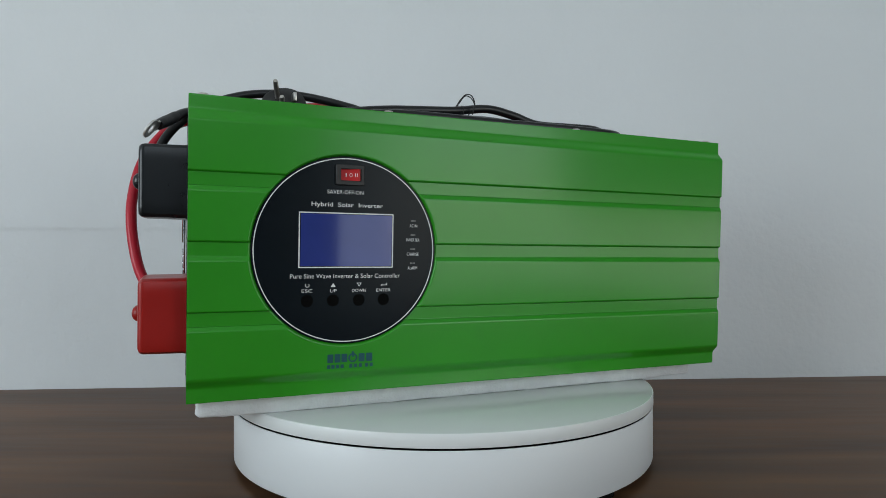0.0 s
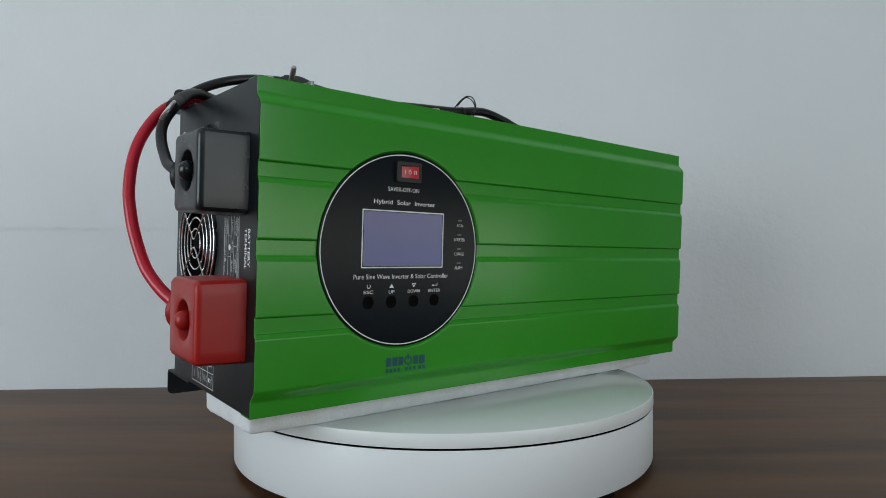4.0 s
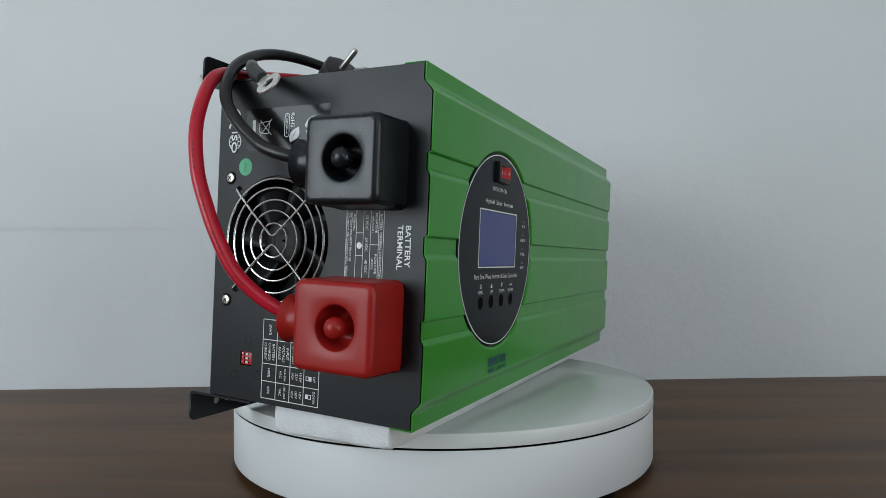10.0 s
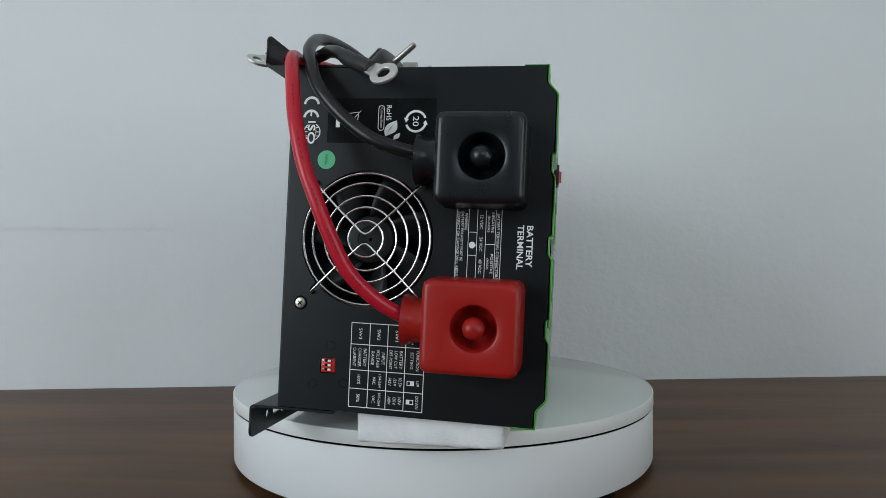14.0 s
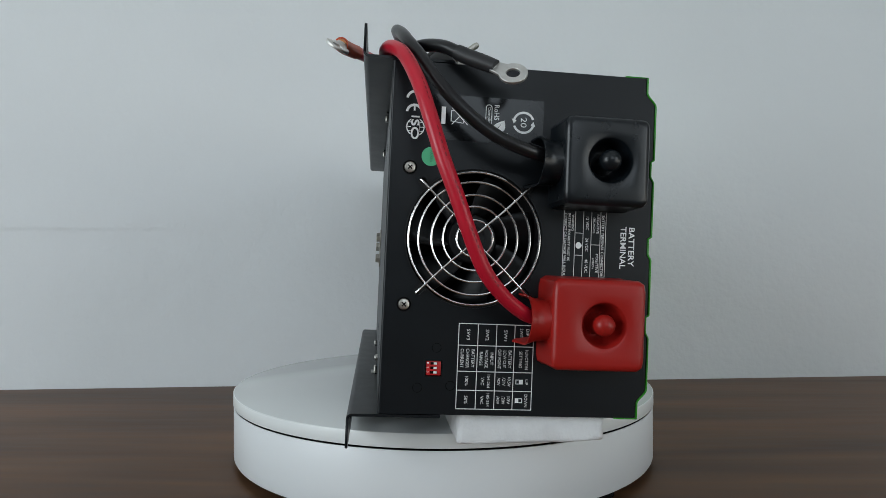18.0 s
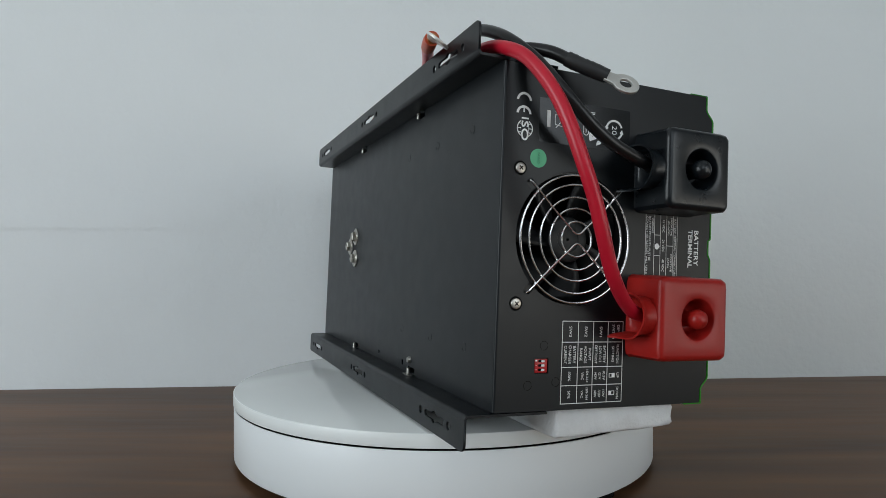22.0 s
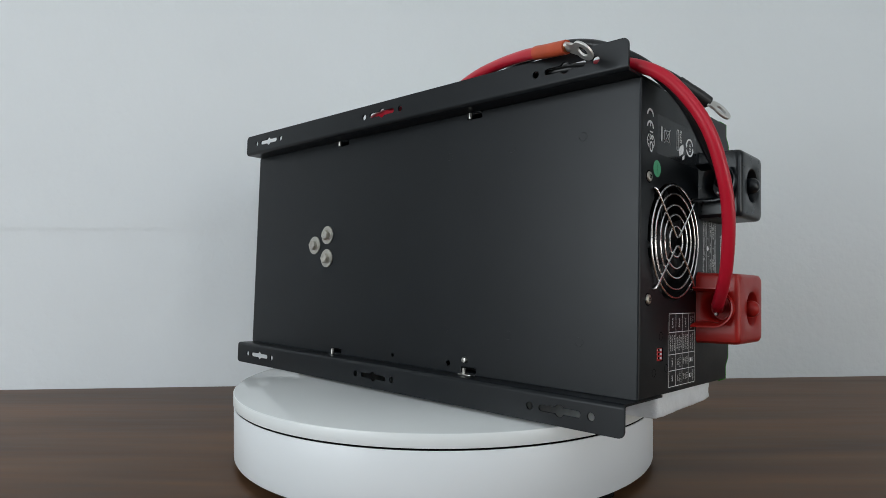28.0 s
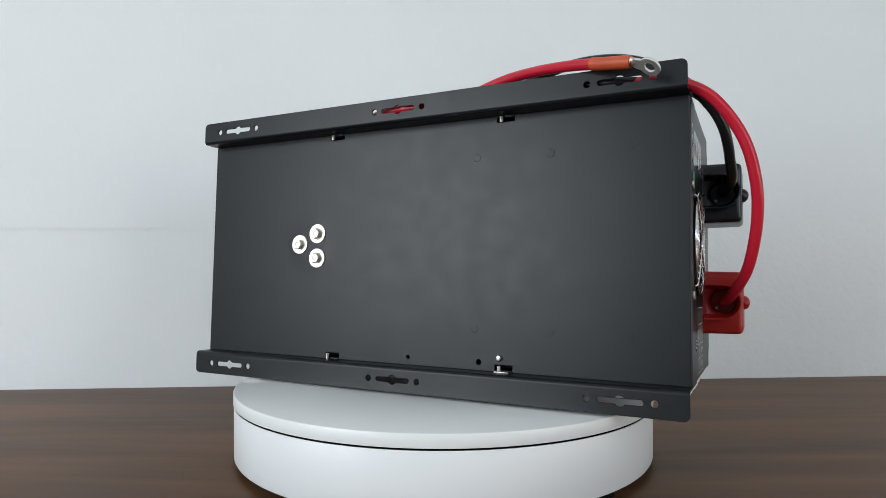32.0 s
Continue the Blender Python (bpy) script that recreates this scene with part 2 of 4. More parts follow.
def ring2(x, y, r, n=24):
    return [(x + r * math.cos(2 * math.pi * i / n), y + r * math.sin(2 * math.pi * i / n)) for i in range(n)]


def rect2(x0, y0, x1, y1, r=0.0, n=4):
    if not r:
        return [(x0, y0), (x1, y0), (x1, y1), (x0, y1)]
    out = []
    for cx, cy, a0 in ((x1 - r, y0 + r, -90), (x1 - r, y1 - r, 0), (x0 + r, y1 - r, 90), (x0 + r, y0 + r, 180)):
        out += [(cx + r * math.cos(radians(a0 + 90 * k / n)), cy + r * math.sin(radians(a0 + 90 * k / n))) for k in range(n + 1)]
    return out


def text(name, words, width, height, m, parent, material_=None, bold=0.0):
    """Printed words, fitted to a width and a height (mm)."""
    c = bpy.data.curves.new(name, "FONT")
    c.body, c.align_x, c.size, c.extrude, c.resolution_u, c.offset = words, "LEFT", 1.0, 0.0, 3, bold
    c.fill_mode = "FRONT"
    me = from_curve(c, name, material_ or INK, Matrix.Scale(1 / MM, 4))
    xs, ys = [v.co.x for v in me.vertices], [v.co.y for v in me.vertices]
    x0, x1, y0, y1 = min(xs), max(xs), min(ys), max(ys)
    fit = Matrix.Diagonal((width / (x1 - x0), height / (y1 - y0), 1, 1)) @ Matrix.Translation((-(x0 + x1) / 2, -(y0 + y1) / 2, 0))
    me.transform(Matrix.Scale(MM, 4) @ m @ fit)
    return part(name, me, None, parent)


def flat(name, loops, m, material_, parent, label="", thick=0.12):
    """A printed shape: outer outline and holes."""
    return part(name, plate(name, loops[0], loops[1:], thick, m @ Matrix.Translation((0, 0, thick / 2)), material_), None, parent, label)


def bars(name, rects, m, material_, parent):
    bm = bmesh.new()
    for x0, y0, x1, y1 in rects:
        vs = [bm.verts.new((m @ Vector((x, y, 0.08))) * MM) for x, y in ((x0, y0), (x1, y0), (x1, y1), (x0, y1))]
        bm.faces.new(vs)
    return part(name, bm, material_, parent, smooth=False)


# ---------------------------------------------------------------- the room
def slab(name, x0, y0, z0, x1, y1, z1, material_, m=None):
    bm = box((x0 * 1000, y0 * 1000, z0 * 1000), (x1 * 1000, y1 * 1000, z1 * 1000))
    if m:
        bm.transform(m)
    return tagged(new(name, mesh_of(bm, name, material_, False)), kind="structure")


WALL_YAW = 4.07
WALL_Y = 0.283


def back_wall():
    """The plaster wall behind the table: a fine sheet with a faint lap line across it, and its thickness behind."""
    bm = bmesh.new()
    cols = 120
    zs = sorted(set([0, 0.7, 0.75, 0.8, 0.85, 0.9, 0.93, 0.945, 0.952, 0.9555, 0.957, 0.9585, 0.961, 0.967, 0.98, 1.0, 1.05, 1.15, 1.3, 1.6, 2.0, 2.6]))
    vs = []
    for z in zs:
        line = []
        for i in range(cols + 1):
            x = -3.0 + 6.0 * i / cols
            wob = 0.0012 * noise.noise(Vector((x * 2, z * 2, 3)))
            fade = max(0.0, min(1.0, (-0.2 - x) / 0.25))
            lap = 0.0012 * fade * (0.5 + 0.5 * math.tanh((z - 0.957 - 0.002 * noise.noise(Vector((x * 9, 1, 0)))) / 0.0022))
            line.append(bm.verts.new((x, -wob - lap, z)))
        vs.append(line)
    for a, b in zip(vs, vs[1:]):
        for i in range(cols):
            bm.faces.new((a[i], a[i + 1], b[i + 1], b[i]))
    back = bmesh.new()
    bmesh.ops.create_cube(back, size=1)
    for v in back.verts:
        v.co = Vector((v.co.x * 6.0, 0.09 + v.co.y * 0.16, 1.3 + v.co.z * 2.6))
    join(bm, back)
    bm.transform(Matrix.Translation((0, WALL_Y, 0)) @ Matrix.Rotation(radians(WALL_YAW), 4, "Z"))
    return tagged(new("wall_north", mesh_of(bm, "wall_north", PLASTER)), kind="structure")


back_wall()
slab("floor", -2.8, -3.6, -0.1, 2.6, 0.6, 0.0, FLOORING)
slab("ceiling", -2.8, -3.6, 2.6, 2.6, 0.6, 2.7, CEILING)
# the other walls, unseen: one window to the west; a large and a low one to the east
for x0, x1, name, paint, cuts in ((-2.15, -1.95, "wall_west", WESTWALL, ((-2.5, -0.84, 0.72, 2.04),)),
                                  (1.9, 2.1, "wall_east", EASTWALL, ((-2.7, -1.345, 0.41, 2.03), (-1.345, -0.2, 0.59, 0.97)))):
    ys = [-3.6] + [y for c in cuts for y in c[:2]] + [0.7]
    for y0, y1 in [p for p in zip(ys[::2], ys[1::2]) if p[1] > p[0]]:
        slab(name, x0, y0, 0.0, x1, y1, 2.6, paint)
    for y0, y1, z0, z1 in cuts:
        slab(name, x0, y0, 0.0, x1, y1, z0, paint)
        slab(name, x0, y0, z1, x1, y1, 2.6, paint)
# unseen south wall, with an opening cut for the added fill lamp
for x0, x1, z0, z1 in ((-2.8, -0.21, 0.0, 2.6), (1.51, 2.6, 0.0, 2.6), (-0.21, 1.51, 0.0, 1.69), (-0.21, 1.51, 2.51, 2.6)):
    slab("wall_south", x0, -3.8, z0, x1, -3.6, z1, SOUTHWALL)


def build_table():
    t = tagged(new("table"), "dark brown wood veneer table against a white wall", "table")
    t.location = (0, 0, 0)
    x0, x1, y0, y1 = -1050, 1150, -850, 330
    a = math.tan(radians(WALL_YAW))
    bm = bmesh.new()
    pts = [(x0, y0), (x1, y0), (x1, WALL_Y * 1000 + a * x1 - 1.5), (x0, WALL_Y * 1000 + a * x0 - 1.5)]
    loft([[(x, y, 722) for x, y in pts], [(x, y, 748.5) for x, y in pts], [(x + (1.5 if x < 0 else -1.5), y + (1.5 if y < 0 else 0), 750) for x, y in pts]], bm=bm)
    part("tabletop", bm, WOOD, t, smooth=False)
    for x in (x0 + 60, x1 - 120):
        for y in (y0 + 60, 100):
            part("leg", box((x, y, 0), (x + 60, y + 60, 722), 3), WOOD, t)
    return t


build_table()


# ---------------------------------------------------------------- turntable
def build_turntable():
    t = tagged(new("turntable"), "round white motorised display turntable standing on a brown table", "turntable")
    t.location = AXIS
    rows = [(-52.6, 100), (-52.6, 178.0), (-52.2, 178.9), (-51.3, 179.4), (-11.3, 179.6), (-11.05, 179.5), (-10.95, 179.2), (-10.95, 165.0), (-11.0, 165.0), (-11.0, 60)]
    part("base", lathe((0, 0, 0), "w", rows, 160), WHITESATIN, t, "white satin plastic drum", angle=30)
    # near-black ring set in the gap to draw its shade as a line
    part("gap_shade_ring", lathe((0, 0, 0), "w", [(-11.5, 165.5), (-11.5, 178.9), (-9.6, 178.9), (-9.6, 165.5)], 128), DARK, t)
    top = [(-9.5, 60), (-9.5, 179.4), (-9.3, 179.9), (-8.9, 180.1), (-0.8, 180.1), (-0.25, 179.9), (0, 179.4), (0, 90), (0, 1)]
    platter = part("platter", lathe((0, 0, 0), "w", top, 160), WHITEGLOSS, t, "glossy white round platter", angle=30)
    # added black ring, set back to darken the gap between drum and table
    part("under_drum_ring", lathe((0, 0, -58), "w", [(0, 140), (0, 158.0), (5.6, 158.4), (5.6, 140)], 128), RUBBER, t, "black ring added under the drum to keep the gap dark")
    platter.data.materials.append(PLATTERTOP)
    for f in platter.data.polygons:
        f.material_index = 1 if f.normal.z > 0.9 else 0
    for k in range(6):
        a = math.pi * k / 3 + 0.2
        part("rubber_foot", lathe((166 * math.cos(a), 166 * math.sin(a), -58), "w", [(0, 9), (0.6, 10), (4.4, 10)], 20), RUBBER, t)
    return t, platter


TURNTABLE, PLATTER = build_turntable()

# ---------------------------------------------------------------- the inverter's place on the platter
TURN = 4.092                              # degrees a second
START, LEAN, ROLL = 22.447, 2.656, 0.152   # heading at the start, lean forwards, and sideways
DEVICE = Matrix.Translation((-0.16388, -0.16827, 0.0150)) @ Matrix.Rotation(radians(START), 4, "Z") @ Matrix.Rotation(radians(ROLL), 4, "Y") @ Matrix.Rotation(radians(LEAN), 4, "X")
SHEET = Matrix.Translation((-0.16388, -0.16827, 0.0)) @ Matrix.Rotation(radians(START), 4, "Z")
FACE = -0.8       # the round overlay's face
L_, H_, D_ = 444.0, 198.5, 153.0
RIDGE, GROOVE, LIP = -1.6, 0.25, 3.8


def step(x, a, b):
    t = np.clip((x - a) / (b - a), 0, 1)
    return t * t * (3 - 2 * t)


def front_profile(w):
    """Depth of the green cover against height: lips, slopes, and three long grooves."""
    v = np.full_like(w, RIDGE)
    for hi, lo in ((149.6, 140.0), (104.6, 94.6), (59.0, 49.2)):
        v += (GROOVE - RIDGE) * step(w, lo - 3.2, lo + 1.0) * (1 - step(w, hi - 0.4, hi + 1.0))
    v += (LIP - RIDGE) * step(w, 181.6, 190.0)
    v += (LIP - RIDGE) * (1 - step(w, 8.6, 17.0))
    return v


def build_cover():
    """The pressed green front cover, one sheet with folded top and bottom flanges."""
    us = np.unique(np.concatenate([np.linspace(0, L_, 75), np.linspace(34, 173, 311), [0.2, 0.5, L_ - 0.5, L_ - 0.2]]))
    ws = np.unique(np.concatenate([np.linspace(0, H_, 60)] + [np.linspace(a, b, 16) for a, b in ((137.5, 142), (147.5, 151.5), (92, 97), (103, 106.5), (46.5, 51), (57.5, 61), (180.5, 191), (7.6, 18))] + [np.linspace(28, 171, 320), [0.25, 0.6, H_ - 0.6, H_ - 0.25]]))
    U, W = np.meshgrid(us, ws)
    V = front_profile(W)
    r = np.hypot(U - 103.3, W - 99.6)
    collar = 1 - step(r, 65.3, 66.5)
    V = V * (1 - collar) + np.maximum(V, GROOVE) * collar
    pocket = 1 - step(r, 65.0, 65.9)
    V = V * (1 - pocket) + 0.9 * pocket
    nu, nw = len(us), len(ws)
    co = np.stack([U, V, W], 2).reshape(-1, 3)
    fold = []
    for w, back in ((0.0, 13.5), (H_, 13.5)):
        for d in (0.3, back):
            fold.append([(u, LIP + d, w) for u in us])
    verts = [tuple(c) for c in co]
    idx = np.arange(nu * nw).reshape(nw, nu)
    q = np.stack([idx[:-1, :-1], idx[:-1, 1:], idx[1:, 1:], idx[1:, :-1]], 2).reshape(-1, 4)
    faces = q.tolist()
    base = len(verts)
    for row in fold:
        verts += row
    for k, edge in ((0, idx[0]), (2, idx[-1])):
        for j in range(2):
            a = edge if j == 0 else np.arange(nu) + base + k * nu
            b = np.arange(nu) + base + (k + j) * nu
            for i in range(nu - 1):
                faces.append([int(a[i]), int(a[i + 1]), int(b[i + 1]), int(b[i])])
    me = bpy.data.meshes.new("front_cover")
    me.from_pydata([Vector(v) * MM for v in verts], [], faces)
    bm = bmesh.new()
    bm.from_mesh(me)
    bpy.data.meshes.remove(me)
    return bm


INVERTER = tagged(new("solar_inverter"), "green and black wall-mount solar inverter leaning on a foam strip", "inverter")
INVERTER.matrix_world = Matrix.Translation(AXIS) @ DEVICE

cover = part("front_cover", build_cover(), GREEN, INVERTER, "glossy green pressed-steel cover with long grooves", angle=50)
sol = cover.modifiers.new("sheet", "SOLIDIFY")
sol.thickness, sol.offset, sol.use_even_offset = 0.0008, 0.0, False


def build_case():
    """The black sheet-steel case: fan side with its openings, back, top, bottom and far side."""
    hole = []
    for i in range(720):
        t = radians(i / 2)
        d = radians(min(abs((i / 2 - a + 180) % 360 - 180) for a in (45, 135, 225, 315)))
        k = 2.5 ** 2 - (43.2 * math.sin(d)) ** 2
        r = max(39.4, 43.2 * math.cos(d) + math.sqrt(k)) if k > 0 else 39.4
        hole.append((-103.0 + r * math.cos(t), 99.6 + r * math.sin(t)))
    # the side's outline follows the cover's profile; x is -v here
    prof = [(-(float(front_profile(np.array([w]))[0]) + 1.15), w) for w in np.arange(1.0, 198.2, 0.9)]
    outline = [(-D_ + 1.5, 0.4), (-5.6, 0.4)] + prof + [(-4.0, H_ + 0.15), (-17.0, H_ + 0.15), (-17.4, H_ - 0.4), (-D_ + 1.5, H_ - 0.4)]
    dip = rect2(-127.4, 21.6, -118.2, 30.2)
    m = Matrix(((0, 0, -1, 0), (-1, 0, 0, 0), (0, 1, 0, 0), (0, 0, 0, 1)))
    part("side_panel", plate("side_panel", outline, [hole, dip], 1.2, m, BLACK), None, INVERTER, "black side panel with fan opening and printed labels")
    far = Matrix(((0, 0, 1, L_ - 3), (1, 0, 0, 0), (0, 1, 0, 0), (0, 0, 0, 1)))
    part("side_panel", plate("side_panel", [(-x, y) for x, y in outline][::-1], [], 1.2, far, BLACK), None, INVERTER)
    holes = [ring2(-218.3, 6.4, 1.9, 16), ring2(-155.1, 6.4, 2.4, 16)]
    for u in (302, 142):
        holes += [rect2(-u, 193.4, -u + 15, 197.6), rect2(-u, 0.8, -u + 15, 5.6)]
    mb = Matrix(((-1, 0, 0, 0), (0, 0, 1, D_), (0, 1, 0, 0), (0, 0, 0, 1)))
    part("back_panel", plate("back_panel", rect2(-L_ + 3, 0.2, -1.5, H_ - 0.2, 0.8), holes, 1.2, mb, BLACK, 0.3), None, INVERTER, "flat black back panel with bolts and bracket slots")
    part("top_panel", box((1.3, 17.6, H_ - 1.2), (L_ - 4.3, D_ - 1.3, H_ - 0.1), 0.3), BLACK, INVERTER)
    part("bottom_panel", box((1.3, 17.6, 0.1), (L_ - 4.3, D_ - 1.3, 1.2), 0.3), BLACK, INVERTER)
    # black liner added in the case, so its openings look shaded
    inner = bmesh.new()
    for lo, hi in (((60, 12, 3), (62, 150, 195)), ((2, 148, 3), (60, 149.5, 195)), ((2, 12, 3), (60, 13, 195)), ((2, 12, 192), (60, 150, 193.5)), ((2, 12, 4), (60, 150, 5)), ((60, 147.5, 3), (435, 149, 195))):
        box(lo, hi, bm=inner)
    part("dark_liner", inner, DARK, INVERTER)
    # folded edges of the case show as a soft rounded corner
    part("corner_fold", tube([(1.5, D_ - 1.5, 0.6), (1.5, D_ - 1.5, H_ - 0.6)], 1.52, 24), BLACK, INVERTER)
    part("top_fold", tube([(0.9, 17.5, H_ - 0.9), (0.9, D_ - 1, H_ - 0.9)], 0.9, 8), BLACK, INVERTER)
    part("bottom_fold", tube([(0.9, 17.5, 0.9), (0.9, D_ - 1, 0.9)], 0.9, 8), BLACK, INVERTER)


build_case()


def build_bracket(top):
    """A Z-shaped mounting rail with keyhole slots."""
    s = 1 if top else -1
    w0 = H_ if top else 0.0
    holes = []
    for a in (22, 200.5, 376):
        holes += [ring2(-a, 10.6, 2.7, 20), ring2(-(a + 45), 10.6, 2.7, 20)]
        k = math.asin(2.2 / 4.0)
        right = [(13.4 + 2.2 * math.cos(t), 2.2 * math.sin(t)) for t in np.linspace(-math.pi / 2, math.pi / 2, 9)]
        crown = [(4.0 * math.cos(t), 4.0 * math.sin(t)) for t in np.linspace(k, math.pi - k, 10)]
        half = right + crown
        slot = [(-(a + 22.5) + x, 10.6 + y) for x, y in half + [(-x, -y) for x, y in half]]
        holes.append(slot)
    out = [(-440.5, 3.1), (-0.2, 3.1)] + [(-0.2 - 4 + 4 * math.cos(k), 16 + 4 * math.sin(k)) for k in np.linspace(0, math.pi / 2, 6)] + [(-436.5 + 4 * math.cos(k), 16 + 4 * math.sin(k)) for k in np.linspace(math.pi / 2, math.pi, 6)]
    m = Matrix(((-1, 0, 0, 0), (0, 0, 1, 170), (0, s, 0, w0), (0, 0, 0, 1)))
    rail = tagged(new("mounting_bracket"), "black steel mounting rail with keyhole slots")
    rail.parent = INVERTER
    me = plate("flange", out, holes, 1.5, m, BLACK, 0.2)
    part("flange", me, None, rail)
    a, b = sorted((w0 + s * 0.15, w0 + s * 1.65))
    part("shelf", box((0.2, 118, a), (440.5, 167.1, b), 0.0), BLACK, rail)
    arc = [(r, t) for r, ts in ((3.0, np.linspace(0, math.pi / 2, 9)), (1.5, np.linspace(math.pi / 2, 0, 9))) for t in ts]
    part("bend", loft([[(u, 167.0 + r * math.sin(t), w0 + s * (3.15 - r * math.cos(t))) for r, t in arc] for u in (0.2, 440.5)]), BLACK, rail, angle=50)
    for u in (294.8, 133.8):
        a, b = sorted((w0 - s * 0.4, w0 - s * 4.2))
        part("hook", box((u - 7, 149, w0 - s * 0.3 - 0.4), (u + 1, 154.5, w0 - s * 0.3 + 0.4), 0.2), BLACK, rail)
        part("screw", lathe((u + 4.0, 154.0, w0 - (5.2 if top else 0.4)), "w", [(0, 1.2), (0.4, 1.6), (5.0, 1.6)] if not top else [(0, 1.2), (0.4, 1.6), (4.6, 1.6)], 12), ZINC, rail)
        if not top and u < 200:
            part("clip_plate", box((u - 5, 153.2, -0.2), (u + 7, 157.5, 0.7), 0.2), ZINC, rail)
    return rail


build_bracket(True)
build_bracket(False)


def hex_bolt(u, w, turn):
    b = tagged(new("bolt"), "zinc hexagon bolt with a broad washer")
    b.parent = INVERTER
    part("washer", lathe((u, D_ + 0.3, w), "v", [(0, 8.6), (0.9, 8.6), (1.1, 8.35), (1.1, 5.6), (1.35, 5.3), (1.35, 3)], 40), NICKEL, b, angle=15)
    part("head", lathe((u, D_ + 1.6, w), "v", [(0, 4.8), (3.0, 4.8), (3.6, 4.1), (3.6, 2.2), (3.2, 1.6), (3.2, 0.1)], 6, phase=turn), NICKEL, b, angle=20)


part("pressed_dish", lathe((320.0, D_, 99.8), "v", [(0.02, 30), (0.05, 27), (0.14, 23), (0.26, 19), (0.36, 15), (0.4, 11), (0.4, 0.1)], 64), BLACK, INVERTER, "shallow dish pressed in the panel", angle=60)
for u, w, k in ((313.6, 110.2, 0.3), (333.2, 100.8, 0.9), (313.5, 88.3, 0.1)):
    hex_bolt(u, w, k)
part("screw", lathe((137.8, D_, 10.6), "v", [(0, 2.6), (0.6, 2.6), (2.2, 1.9), (2.4, 1.2)], 16), ZINC, INVERTER)
for u, w in ((158.6, 166.9), (98.2, 166.0), (40.2, 166.5), (158.9, 32.0), (98.3, 31.7), (41.0, 32.0)):
    part("knockout", tube(circle((u, D_, w), "v", 2.9, 32)[:27], 0.16, 8), BLACK, INVERTER)


def pan_screw(p, axis, r, parent, name="screw"):
    d = Vector(axis)
    ob = part(name, lathe(p, d, [(-0.3, r), (0.5, r), (1.0, r * 0.9), (1.3, r * 0.6), (1.4, 0.1)], 28), NICKEL, parent)
    x = d.orthogonal().normalized()
    y = d.cross(x)
    # flat dark cross in place of the shade in the driver recess
    bm = bmesh.new()
    for a, b in ((x, y), (y, x)):
        c = Vector(p) + d * 1.42
        q = [c + a * r * 0.5 + b * r * 0.11, c - a * r * 0.5 + b * r * 0.11, c - a * r * 0.5 - b * r * 0.11, c + a * r * 0.5 - b * r * 0.11]
        bm.faces.new([bm.verts.new(v * MM) for v in q])
    part("cross_slot", bm, DARK, ob, smooth=False)
    return ob


pan_screw((0, 141.0, 138.0), (-1, 0, 0), 3.2, INVERTER)
pan_screw((0, 141.0, 61.2), (-1, 0, 0), 3.2, INVERTER)
# flat dark rings: the shadow around each screw, put into colour
for w in (138.0, 61.2):
    part("screw_shade_ring", lathe((0, 141.0, w), "u", [(0.1, 4.1), (-0.08, 4.1), (-0.08, 3.0)], 32), DARK, INVERTER)
for u in (9, 134.7, 296.2, 435):
    pan_screw((u, 10.5, H_ + 1.1), (0, 0, 1), 3.4, INVERTER)
    part("screw_shoulder", lathe((u, 10.5, H_), "w", [(0.2, 3.5), (1.0, 3.5)], 20), ZINC, INVERTER)
    pan_screw((u, 10.5, -0.6), (0, 0, -1), 3.2, INVERTER)


